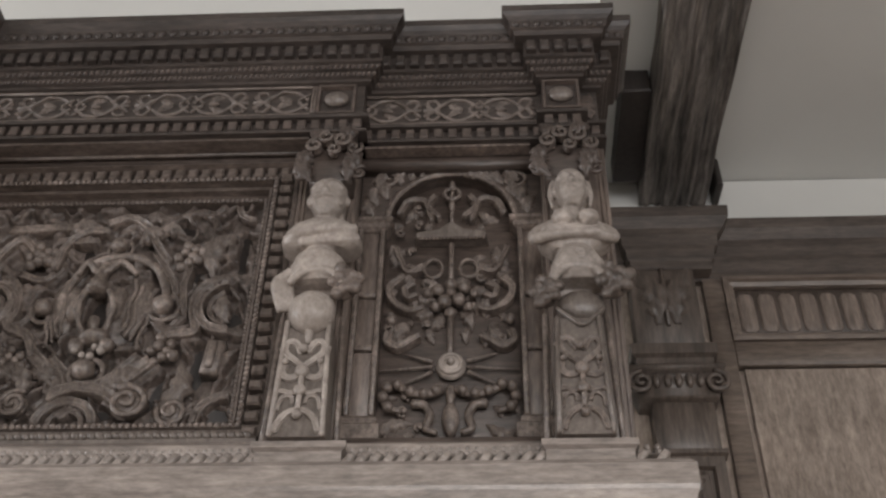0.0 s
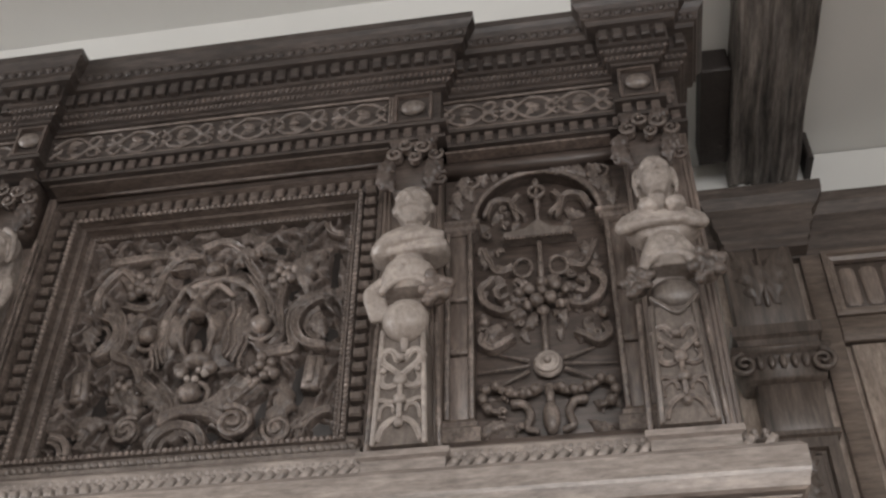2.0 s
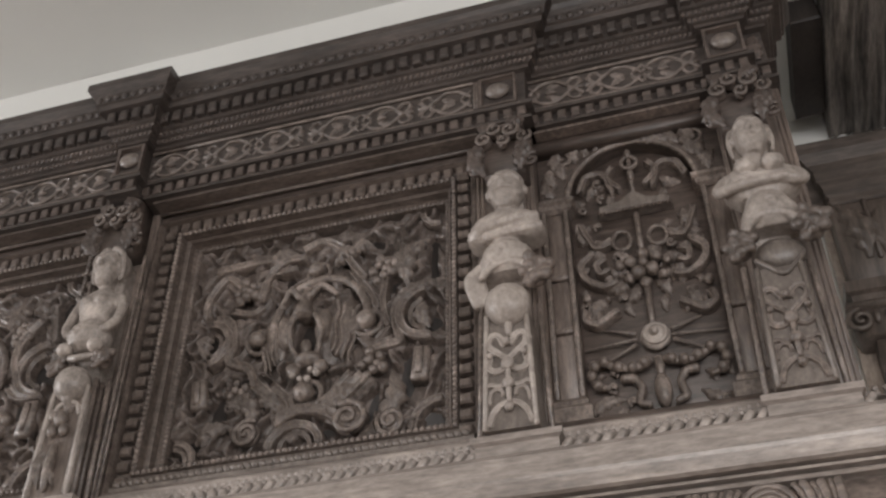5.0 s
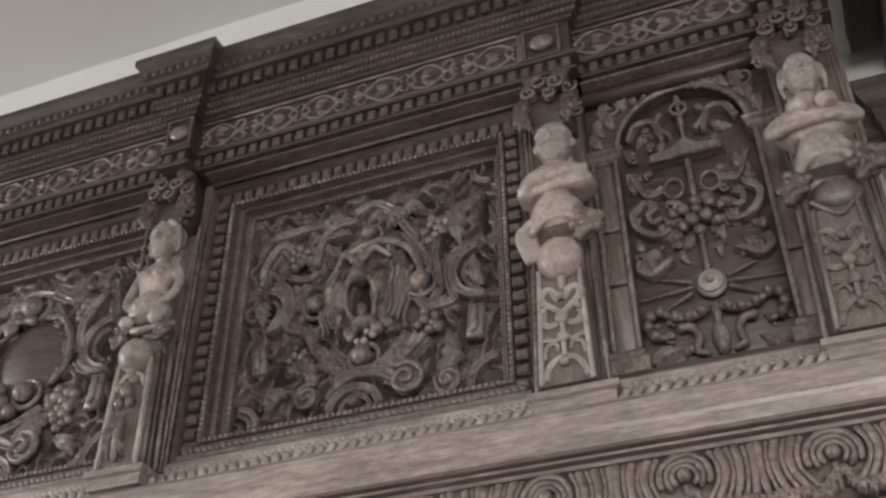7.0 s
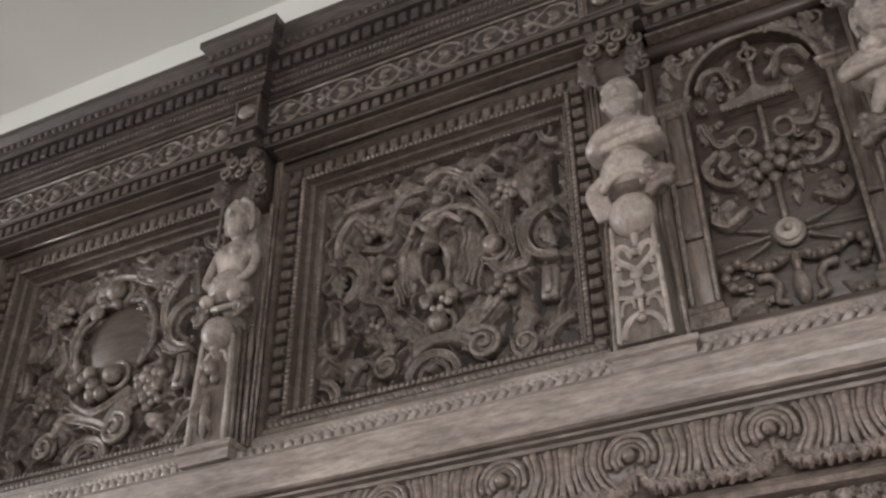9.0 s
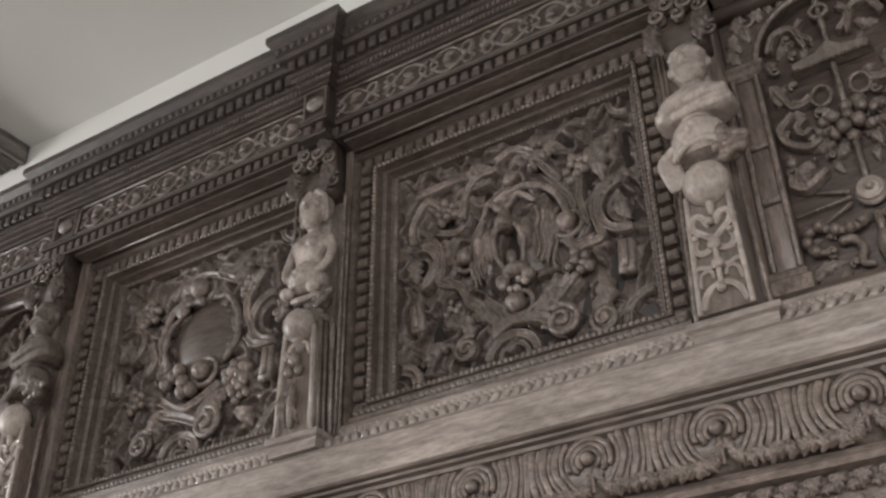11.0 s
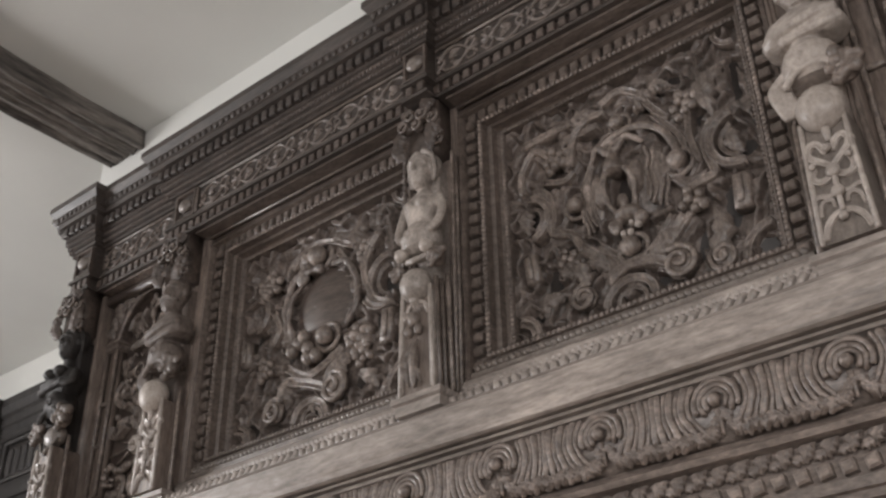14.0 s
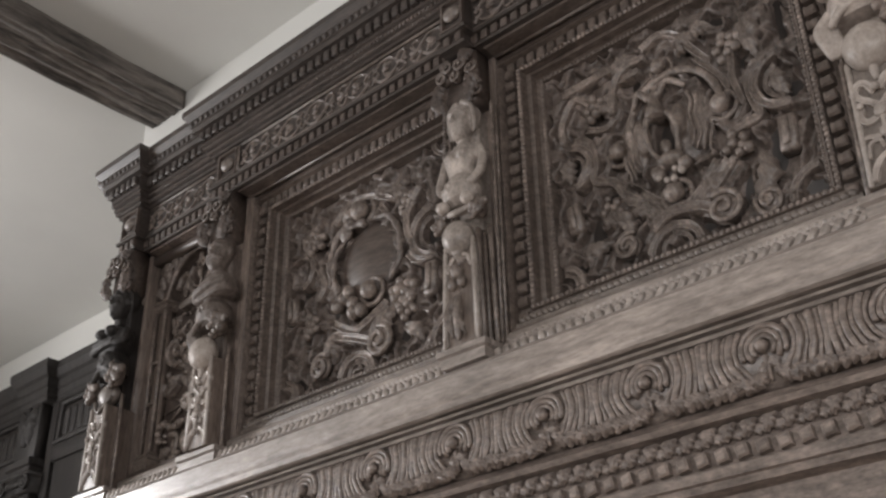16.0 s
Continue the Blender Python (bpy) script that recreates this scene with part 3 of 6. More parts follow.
def panelling(name, x0, x1, pil, PANEL, PANEL_UP, tone):
    """Oak wainscot on the wall: board, rails, fluted frieze, cornice with a jutting break over each pilaster."""
    # same joinery on both sides; the dimmer west one has its shade in darker oak
    stock, board = (PANEL, PANEL_UP) if tone == "brown" else (DEEPOAK, DEEPOAK)
    root = thing(name, ((x0 + x1) / 2, 2.05, 0.0), "tall " + tone + " oak wall panelling with fluted frieze and moulded cornice", "panelling", kind="structure")
    b = block(Build(), x0, x1, 2.052, 2.0785, 0.0, 3.16, 0.001)
    part("backboard", b, board, root)
    for p0, p1 in pil:
        pilaster(root, p0 - 0.004, p1 - 0.02, PILASTER if tone == "brown" else DEEPOAK)
    edges = [q for p in pil for q in p]
    bays = [(edges[i] + 0.0, edges[i + 1]) for i in range(1, len(edges) - 1, 2)]
    for p0, p1 in bays:
        # stiles, rails and the frieze frame
        b = Build()
        for q0, q1 in ((p0 + 0.004, p0 + 0.05), (p1 - 0.05, p1 - 0.004)):
            block(b, q0, q1, 2.03, 2.051, 0.0, 3.03, 0.002)
        part("stile", b, stock, root)
        b = Build()
        block(b, p0 + 0.051, p1 - 0.051, 2.03, 2.051, 2.765, 2.83, 0.003)
        part("rail", b, stock, root)
        b = Build()
        ring_frame(b, p0 + 0.05, p1 - 0.05, 2.83, 3.012, [(0, 2.05), (0, 2.024), (0.01, 2.022), (0.014, 2.03), (0.024, 2.034), (0.026, 2.045)])
        fr = part("frieze_frame", b, stock, root, "", False)
        # darker board between the tongues: the grooves' shade is put into its colour
        part("frieze_ground", block(Build(), p0 + 0.076, p1 - 0.076, 2.0475, 2.0515, 2.856, 2.986, 0.001), PILASTER if tone == "brown" else SHADEOAK, root)
        n = int((p1 - p0 - 0.17) / 0.047)
        for i in range(n + 1):
            piece("flute", FLUTES[PANEL.name], (p0 + 0.098 + i * (p1 - p0 - 0.196) / n, 2.047, 0), fr)
        b = Build()
        block(b, p0 + 0.065, p1 - 0.051, 2.038, 2.051, 1.05, 2.762, 0.003)
        part("panel_board", b, board, root)
        b = Build()
        block(b, p0 + 0.05, p1 - 0.05, 2.03, 2.051, 0.95, 1.05, 0.003)
        part("lower_rail", b, stock, root)
        b = Build()
        block(b, p0 + 0.065, p1 - 0.051, 2.038, 2.051, 0.15, 0.948, 0.003)
        part("lower_board", b, board, root)
    prof = [(0.0, 3.005), (0.004, 3.010), (0.004, 3.025), (0.010, 3.032), (0.012, 3.055), (0.020, 3.062), (0.022, 3.09), (0.034, 3.100), (0.048, 3.125), (0.05, 3.155), (0.0, 3.162)]
    b = Build()
    moulding(b, x0, x1, 2.032, 2.0785, prof)
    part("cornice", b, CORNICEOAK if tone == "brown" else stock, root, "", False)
    for p0, p1 in pil:
        b = Build()
        moulding(b, p0 + 0.006, p1 + 0.02, 1.992, 2.05, [(o * 1.05, z + 0.004) for o, z in prof])
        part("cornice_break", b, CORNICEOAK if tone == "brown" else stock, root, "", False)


panelling("wall_panelling_east", 0.28, ROOM_R - 0.01, [(0.300, 0.465), (1.60, 1.765), (2.9, 3.065), (4.0, 4.165)], PANEL, PANEL_UP, "brown")
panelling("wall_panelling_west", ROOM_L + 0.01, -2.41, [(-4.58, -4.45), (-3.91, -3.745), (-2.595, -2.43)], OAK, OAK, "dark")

# ---------------------------------------------------------------- overmantel: frame and entablature
T1, T2, T3, T4, T5 = 0.115, -0.297, XC, 2 * XC + 0.297, 2 * XC - 0.115   # middles of the five figures
PA, PB = -0.687, 2 * XC + 0.687                                           # middles of the two square panels
AR, AL = -0.089, 2 * XC + 0.089                                           # axes of the two arched panels
HALF = 0.25                                                               # half width of a square panel

over = thing("overmantel", (XC, 1.45, 2.2), "dark carved oak overmantel with two square and two arched panels", "overmantel")

ENT = [(0.004, 2.845), (0.004, 2.852), (-0.008, 2.853), (-0.008, 2.881), (0.006, 2.882), (0.006, 2.890), (-0.006, 2.892), (-0.006, 2.978),
       (0.004, 2.980), (0.004, 2.987), (0.010, 2.989), (0.012, 2.999), (0.018, 3.001), (0.020, 3.012), (0.026, 3.014), (0.026, 3.055), (0.042, 3.057),
       (0.045, 3.068), (0.050, 3.070), (0.054, 3.088), (0.060, 3.094), (0.066, 3.102), (0.066, 3.119), (-0.02, 3.121)]

SECTIONS = [  # x from, to, frieze plane, what it is
    (-0.258, 0.190, 1.415, "entablature"), (2 * XC - 0.190, 2 * XC + 0.258, 1.415, "entablature"),
    (2 * XC + 0.245, -0.245, 1.385, "main_entablature"),
    (T1 - 0.040, T1 + 0.040, 1.385, "entablature_block"), (T5 - 0.040, T5 + 0.040, 1.385, "entablature_block"),
    (T3 - 0.024, T3 + 0.036, 1.354, "entablature_block")]

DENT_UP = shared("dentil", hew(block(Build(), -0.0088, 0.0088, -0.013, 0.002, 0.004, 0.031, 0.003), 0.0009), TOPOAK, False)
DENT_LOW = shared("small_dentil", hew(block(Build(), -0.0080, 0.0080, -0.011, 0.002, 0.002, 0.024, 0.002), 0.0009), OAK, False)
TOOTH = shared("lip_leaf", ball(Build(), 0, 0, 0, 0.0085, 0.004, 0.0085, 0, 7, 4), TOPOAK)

ents = []
for x0, x1, y, name in SECTIONS:
    b = moulding(Build(), x0, x1, y, 1.524 if "block" not in name else y + 0.055, ENT)
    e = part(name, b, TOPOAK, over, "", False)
    ents.append(e)
    for tag, me, o, z, pitch, ext in (("dentil", DENT_UP, 0.027, 3.018, 0.0275, 0.026), ("small_dentil", DENT_LOW, -0.0075, 2.855, 0.0255, -0.002),
                                      ("lip_leaf", TOOTH, 0.052, 3.079, 0.021, 0.05)):
        a0, a1 = x0 - ext + pitch * 0.5, x1 + ext - pitch * 0.5
        n = max(1, round((a1 - a0) / pitch))
        for i in range(n + 1):
            piece(tag, me, (a0 + (a1 - a0) * i / n, y - o, z), e)
    # two rope beads, too fine to pick apart
    b = Build()
    for o, z, pitch in ((0.011, 2.994, 0.0098), (0.019, 3.0065, 0.0115)):
        a0, a1 = x0 - o, x1 + o
        n = round((a1 - a0) / pitch)
        for i in range(n + 1):
            ball(b, a0 + (a1 - a0) * i / n, y - o, z, pitch * 0.42, 0.0045, 0.0056, 25, 6, 4)
    tagged(part("rope_bead", b, OAK, e), kind="stuff")


# open fretwork of interlaced arcs on the friezes
def fret(flip):
    """One pointed lozenge of flat straps with a forked tail and curled ends."""
    b = Build()
    y = -0.003
    for s in (-1, 1):
        k = s * flip
        band(b, smooth_line([(-flip * 0.052, y, s * 0.004), (-flip * 0.032, y, s * 0.023), (-flip * 0.006, y, s * 0.028), (flip * 0.018, y, s * 0.012), (flip * 0.050, y, -s * 0.016)], 5), 0.0058, 0.0050, 0.008)
        band(b, smooth_line([(-flip * 0.034, y, s * 0.002), (-flip * 0.044, y, s * 0.012), (-flip * 0.054, y, s * 0.022)], 4), 0.0050, 0.0038, 0.008)
        band(b, smooth_line([(flip * 0.018, y, s * 0.010), (flip * 0.030, y, s * 0.026), (flip * 0.044, y, s * 0.024), (flip * 0.042, y, s * 0.014)], 4), 0.0050, 0.0038, 0.008)
        leaf(b, -flip * 0.008, 0.003, s * 0.011, 0.030, 0.010, 90 - 70 * k, 0.009)
    band(b, [(flip * 0.020, y, 0), (flip * 0.052, y, 0)], 0.006, None, 0.008)
    ball(b, -flip * 0.012, -0.001, 0, 0.010, 0.005, 0.005)
    return b


FRET = [shared("fret", hew(fret(1), 0.0015), FRETOAK), shared("fret", hew(fret(-1), 0.0015), FRETOAK)]
BOSS = shared("oval_boss", ball(Build(), 0, 0, 0, 0.0235, 0.012, 0.018, 0, 16, 8), BOSSOAK)


def fret_run(e, x0, x1, y):
    n = max(1, round((x1 - x0) / 0.112))
    for i in range(n):
        piece("fret", FRET[i % 2], (x0 + (x1 - x0) * (i + 0.5) / n, y + 0.005, 2.935), e)
    b = Build()
    for z in (2.897, 2.973):
        tube(b, [(x0, y + 0.002, z), (x1, y + 0.002, z)], 0.0032)
    part("frieze_fillet", b, FRETOAK, e)


def boss_frame(e, x, y, w=0.036):
    b = Build()
    ring_frame(b, x - w, x + w, 2.896, 2.974, [(0, y + 0.006), (0, y - 0.003), (0.005, y - 0.003), (0.007, y + 0.005)])
    part("boss_frame", b, OAK, e, "", False)
    piece("oval_boss", BOSS, (x, y + 0.001, 2.936), e)


for k, s in ((0, 1), (1, -1)):
    x0, x1 = sorted((XC + s * (-0.250 - XC), XC + s * (0.070 - XC)))
    fret_run(ents[k], x0, x1, 1.415)
    b = leaf(Build(), XC + s * (0.172 - XC), 1.418, 2.935, 0.07, 0.03, 90, 0.01)
    part("carved_leaf", b, OAK, ents[k])
e = ents[2]
for s in (1, -1):
    x0, x1 = sorted((XC + s * (-0.352 - XC), XC + s * (-1.03 - XC)))
    fret_run(e, x0, x1, 1.385)
    boss_frame(e, XC + s * (-0.303 - XC), 1.385)
    for dx in (-0.343, -0.348):
        part("upright_bar", tube(Build(), [(XC + s * (dx - XC), 1.385, 2.9), (XC + s * (dx - XC), 1.385, 2.972)], 0.002), FRETOAK, e)
    boss_frame(ents[3 if s > 0 else 4], T1 if s > 0 else T5, 1.385, 0.034)
boss_frame(ents[5], T3 + 0.006, 1.354, 0.029)

# brown soffit board and bead under the main entablature
for x0, x1 in ((T4 + 0.05, T3 - 0.055), (T3 + 0.055, T2 - 0.05)):
    part("soffit_board", long_board(Build(), x0, x1, [(1.394, 2.8448), (1.394, 2.8405), (1.4395, 2.8405), (1.4395, 2.8448)]), FRAMEOAK, ents[2], "", False)
    part("soffit_bead", tube(Build(), [(x0, 1.430, 2.8405), (x1, 1.430, 2.8405)], 0.0045, None, 7), FRAMEOAK, ents[2])

for k, x0, x1 in ((0, T2 + 0.05, T1 - 0.06), (1, T5 + 0.06, T4 - 0.05)):
    part("soffit_board", long_board(Build(), x0, x1, [(1.422, 2.8448), (1.422, 2.8400), (1.4465, 2.8400), (1.4465, 2.8448)]), OAK_UP, ents[k], "", False)

# back frame: wide boards behind the figures and round the panels
for name, x0, x1, y in (("back_pilaster", T2 - 0.0645, T2 + 0.042, 1.43), ("back_pilaster", T4 - 0.042, T4 + 0.0645, 1.43), ("back_pilaster", T3 - 0.053, T3 + 0.053, 1.43),
                        ("back_pilaster", 0.0735, 0.190, 1.44), ("back_pilaster", 2 * XC - 0.190, 2 * XC - 0.0735, 1.44)):
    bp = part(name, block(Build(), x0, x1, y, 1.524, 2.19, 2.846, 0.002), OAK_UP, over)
    for q in (x0 + 0.006, x0 + 0.014, x1 - 0.006, x1 - 0.014):
        part("fillet", tube(Build(), [(q, y, 2.205), (q, y, 2.84)], 0.0026, None, 6), OAK_UP, bp)
    if x0 < T3 < x1:
        for q, side in ((x0, -1), (x1, 1)):
            for k in range(3):
                part("fillet", tube(Build(), [(q, y - 0.020 + k * 0.012, 2.205), (q + side * 0.0, y - 0.020 + k * 0.012, 2.72)], 0.0042, None, 6), CARVED, bp)

# mitred frames of the square panels, with dentils and beads
PROF = [(0, 1.524), (0, 1.430), (0.006, 1.428), (0.009, 1.437), (0.011, 1.452), (0.040, 1.457), (0.041, 1.443), (0.049, 1.446), (0.051, 1.462), (0.054, 1.466), (0.056, 1.460), (0.0605, 1.464), (0.062, 1.480), (0.066, 1.485), (0.073, 1.488), (0.075, 1.499), (0.077, 1.515)]
KT = 0.62            # the head of the frame is flatter than its sides
Z0, Z1 = 2.300, 2.772


def frame_square(xm):
    x0, x1, z0, z1 = xm - HALF - 0.075, xm + HALF + 0.075, Z0 - 0.075, Z1 + 0.075 * KT
    b = ring_frame(Build(), x0, x1, z0, z1, PROF, KT)
    fr = part("panel_frame", b, FRAMEOAK, over, "moulded frame with dentils and beads", False)
    # board behind the carving, coloured as dark as the shade in its hollows
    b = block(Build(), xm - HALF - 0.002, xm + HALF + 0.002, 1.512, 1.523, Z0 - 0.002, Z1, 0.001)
    part("panel_ground", b, SHADEOAK, fr)
    b = long_board(Build(), x0, x1, [(1.524, z1 + 0.0005), (1.452, z1 + 0.0005), (1.448, z1 + 0.008), (1.440, z1 + 0.014), (1.440, 2.8455), (1.524, 2.8455)])
    part("head_fascia", b, OAK, fr, "", False)
    d = 0.0255
    for i in range(25):
        x = x0 + 0.03 + i * (x1 - x0 - 0.06) / 24
        piece("frame_dentil", FDENT, (x, 1.441, z1 - d * KT), fr)
    for i in range(20):
        z = z0 + 0.03 + i * (z1 - z0 - 0.06) / 19
        piece("frame_dentil", FDENT, (x0 + d, 1.441, z), fr, 90)
        piece("frame_dentil", FDENT, (x1 - d, 1.441, z), fr, 90)
    for dd, y, pitch, r in ((0.045, 1.444, 0.0105, 0.0044), (0.0695, 1.486, 0.009, 0.0036)):
        b = Build()
        n = round((x1 - x0 - 2 * dd) / pitch)
        for i in range(n + 1):
            x = x0 + dd + i * (x1 - x0 - 2 * dd) / n
            for z in (z0 + dd, z1 - dd * KT):
                ball(b, x, y, z, r * 1.1, r, r * 1.1, 0, 6, 4)
        zt = z1 - dd * KT
        n = round((zt - z0 - dd) / pitch)
        for i in range(1, n):
            z = z0 + dd + i * (zt - z0 - dd) / n
            for x in (x0 + dd, x1 - dd):
                ball(b, x, y, z, r * 1.1, r, r * 1.1, 0, 6, 4)
        tagged(part("beading", b, CARVED, fr), kind="stuff")
    # rubbed rail and twisted rope along the foot of the frame
    b = long_board(Build(), x0 + 0.012, x1 - 0.012, [(1.505, z0 + 0.003), (1.436, z0 + 0.003), (1.434, z0 + 0.016), (1.443, z0 + 0.024), (1.449, z0 + 0.034), (1.452, z0 + 0.050), (1.468, z0 + 0.056), (1.476, z0 + 0.066), (1.505, z0 + 0.070)])
    part("foot_rail", b, BOSSOAK, fr, "paler rubbed lower rail", False)
    b = Build()
    n = round((x1 - x0 - 0.05) / 0.0125)
    for i in range(n + 1):
        ball(b, x0 + 0.025 + i * (x1 - x0 - 0.05) / n, 1.436, z0 + 0.022, 0.0095, 0.007, 0.0062, 35, 7, 4)
    tagged(part("rope_moulding", b, BOSSOAK, fr), kind="stuff")
    return fr


FDENT = shared("frame_dentil", hew(block(Build(), -0.0082, 0.0082, -0.004, 0.016, -0.0105, 0.0105, 0.003), 0.0012, 0.008), FRAMEOAK, False)
frame_a, frame_b = frame_square(PA), frame_square(PB)


# arched panels
def arched(xm, s):
    b = block(Build(), xm - 0.17, xm + 0.17, 1.502, 1.5235, 2.19, 2.846, 0.001)
    root = part("arched_panel", b, OAK, over, "arched panel with carved candelabrum and scrolls")
    R, zc = 0.111, 2.706
    # spandrels: a plate cut to the arch
    b = Build()
    n = 24
    v, f = [], []
    for y in (1.474, 1.5015):
        for i in range(n + 1):
            a = math.pi * i / n
            v.append((xm + R * math.cos(a), y, zc + R * math.sin(a)))
        for i in range(n + 1):
            a = math.pi * i / n
            c, d = math.cos(a), math.sin(a)
            q = min(0.165 / max(abs(c), 1e-6), 0.139 / max(d, 1e-6))
            v.append((xm + q * c, y, zc + q * d))
    m = n + 1
    for i in range(n):
        f.append((i, i + 1, m + i + 1, m + i))
        f.append((i, 2 * m + i, 2 * m + i + 1, i + 1))
    b.add(v, f)
    part("spandrel", b, OAK, root, "", False)
    part("arch_moulding", tube(Build(), arc_points(xm, 1.473, zc, R + 0.004, R + 0.004, 0, 180, 28), 0.006), CARVED, root)
    for q in (-1, 1):
        for a, rr, ln in ((38, 0.152, 0.07), (52, 0.14, 0.05), (24, 0.148, 0.05), (70, 0.128, 0.045), (83, 0.127, 0.03), (61, 0.134, 0.045), (45, 0.165, 0.05), (13, 0.148, 0.045), (32, 0.136, 0.04)):
            part("spandrel_leaf", leaf(Build(), xm + q * rr * math.cos(radians(a)), 1.474, zc + min(0.128, rr * math.sin(radians(a))), ln, 0.022, 90 - q * (90 - a) + q * 60, 0.012, 0.2), CARVED, root)
        part("spandrel_scroll", tube(Build(), spiral_points(xm + q * 0.118, 1.47, zc + 0.098, 0.022, 1.4, 200, q), 0.0042, 0.003), CARVED, root)
        # side pilaster with sunk fields and cross bars
        x0, x1 = sorted((xm + q * 0.117, xm + q * 0.1645))
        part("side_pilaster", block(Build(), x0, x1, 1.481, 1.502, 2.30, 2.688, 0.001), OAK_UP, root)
        for xx in (x0 + 0.004, x1 - 0.004):
            part("pilaster_edge", block(Build(), xx - 0.0045, xx + 0.0045, 1.470, 1.4808, 2.302, 2.686, 0.002), CARVED, root)
        for zz in (2.425, 2.535):
            part("cross_bar", block(Build(), x0 + 0.009, x1 - 0.009, 1.471, 1.4808, zz, zz + 0.010, 0.002), CARVED, root)
        b = moulding(Build(), x0, x1, 1.476, 1.502, [(0, 2.684), (0.008, 2.689), (0.008, 2.698), (0.014, 2.702), (0.014, 2.708), (0, 2.711)])
        part("impost", b, CARVED, root, "", False)
        b = moulding(Build(), x0 - 0.004, x1 + 0.004, 1.466, 1.502, [(0.008, 2.252), (0.008, 2.278), (0.002, 2.284), (0.002, 2.292), (-0.004, 2.300)])
        part("pedestal", b, CARVED, root, "", False)
    b = block(Build(), xm - 0.17, xm + 0.17, 1.452, 1.5016, 2.205, 2.252, 0.004)
    part("sill", b, OAK, root)
    b = block(Build(), xm - 0.168, xm + 0.168, 1.447, 1.4738, 2.8175, 2.8445, 0.006)
    part("top_moulding", b, OAK, root)
    return root


arch_r, arch_l = arched(AR, 1), arched(AL, -1)

# ---------------------------------------------------------------- mantel shelf
shelf = thing("mantel_shelf", (XC, 1.40, 2.1), "worn grey-brown oak mantel shelf with gadrooned upper edge", "mantel shelf")
XL, XR = 2 * XC - 0.225, 0.225
b = moulding(Build(), XL, XR, 1.385, 1.524, [(-0.03, 2.060), (-0.012, 2.066), (-0.012, 2.071), (0.006, 2.072), (0.009, 2.076), (0.006, 2.0785), (-0.006, 2.079), (-0.006, 2.083), (0.011, 2.0835), (0.013, 2.0865), (-0.002, 2.087), (-0.002, 2.0905), (0.018, 2.091), (0.024, 2.094), (0.025, 2.104), (0.0285, 2.112), (0.030, 2.118),
                                             (0.030, 2.150), (0.022, 2.160), (0.004, 2.164), (0.002, 2.166), (-0.008, 2.1675), (-0.034, 2.170), (-0.036, 2.183), (-0.012, 2.186), (-0.016, 2.190), (-0.05, 2.198)])
board = part("shelf_board", b, SHELF, shelf, "", False)
GAD = shared("gadroon", hew(block(Build(), -0.0052, 0.0052, -0.012, 0.024, -0.0125, 0.0125, 0.0022), 0.0009), SHELF)
EGG = shared("bead", hew(block(Build(), -0.0060, 0.0060, -0.012, 0.024, -0.0085, 0.0085, 0.0022), 0.0009), SHELF)
BLOCKS = [(t - 0.062, t + 0.062) for t in (T5, T4, T3, T2, T1)]
BLOCKS[2] = (T3 - 0.05, T3 + 0.05)
for x0, x1 in BLOCKS:
    y = 1.376 if abs((x0 + x1) / 2 - T3) > 0.1 else 1.36
    b = moulding(Build(), x0, x1, y + 0.004, 1.45, [(-0.006, 2.1665), (0.0, 2.168), (0.0, 2.186), (0.006, 2.190), (0.006, 2.200), (0.0, 2.203)])
    part("plinth_block", b, SHELF, shelf, "", False)
for i in range(len(BLOCKS) + 1):
    a0 = XL + 0.01 if i == 0 else BLOCKS[i - 1][1] + 0.008
    a1 = XR - 0.01 if i == len(BLOCKS) else BLOCKS[i][0] - 0.008
    n = max(1, int((a1 - a0) / 0.0188))
    for k in range(n + 1):
        u = k / n
        plain = i in (2, 3) and (u < 0.4 if i == 3 else u > 0.6)
        piece("bead" if plain else "gadroon", EGG if plain else GAD, (a0 + (a1 - a0) * u, 1.396, 2.1765), board, 0 if plain else 40)
    # bead course at the foot of the panels
    b = Build()
    m = int((a1 - a0) / 0.0125)
    for k in range(m + 1):
        ball(b, a0 + (a1 - a0) * k / m, 1.424, 2.212, 0.0058, 0.006, 0.006, 0, 6, 4)
        ball(b, a0 + (a1 - a0) * k / m, 1.414, 2.199, 0.005, 0.005, 0.005, 0, 6, 4)
    tagged(part("beading", b, SHELF, board), kind="stuff")
b = block(Build(), 2 * XC - 0.19, 0.19, 1.42, 1.5235, 2.19, 2.226, 0.006)
part("foot_board", b, SHELF, over)
b = block(Build(), 2 * XC - 0.19, 0.19, 1.41, 1.5235, 2.18, 2.2, 0.005)
part("back_ledge", b, SHELF, shelf)

# ---------------------------------------------------------------- fireplace surround below the shelf
sur = thing("fireplace_surround", (XC, 1.45, 0.0), "dark oak fireplace surround with nulled and leaf-carved frieze", "fireplace surround")
b = long_board(Build(), XL + 0.02, XR - 0.02, [(1.524, 1.978), (1.402, 1.978), (1.396, 1.988), (1.386, 2.005), (1.380, 2.025), (1.381, 2.045), (1.386, 2.066), (1.524, 2.0655)])
nul = part("nulled_frieze", b, NULLOAK, sur, "", True)
PITCH = 0.1872
MOTIF = []
for r, q in ((0.0160, 40), (0.0245, 36), (0.0335, 20)):
    MOTIF.append(("null_ring", tube(Build(), [(x, y + 2.5 * z * z + (0.005 if z < -0.012 else 0), z) for x, y, z in arc_points(0, -0.003, 0, r, r * 0.96, -q, 180 + q, 18)], 0.0045)))
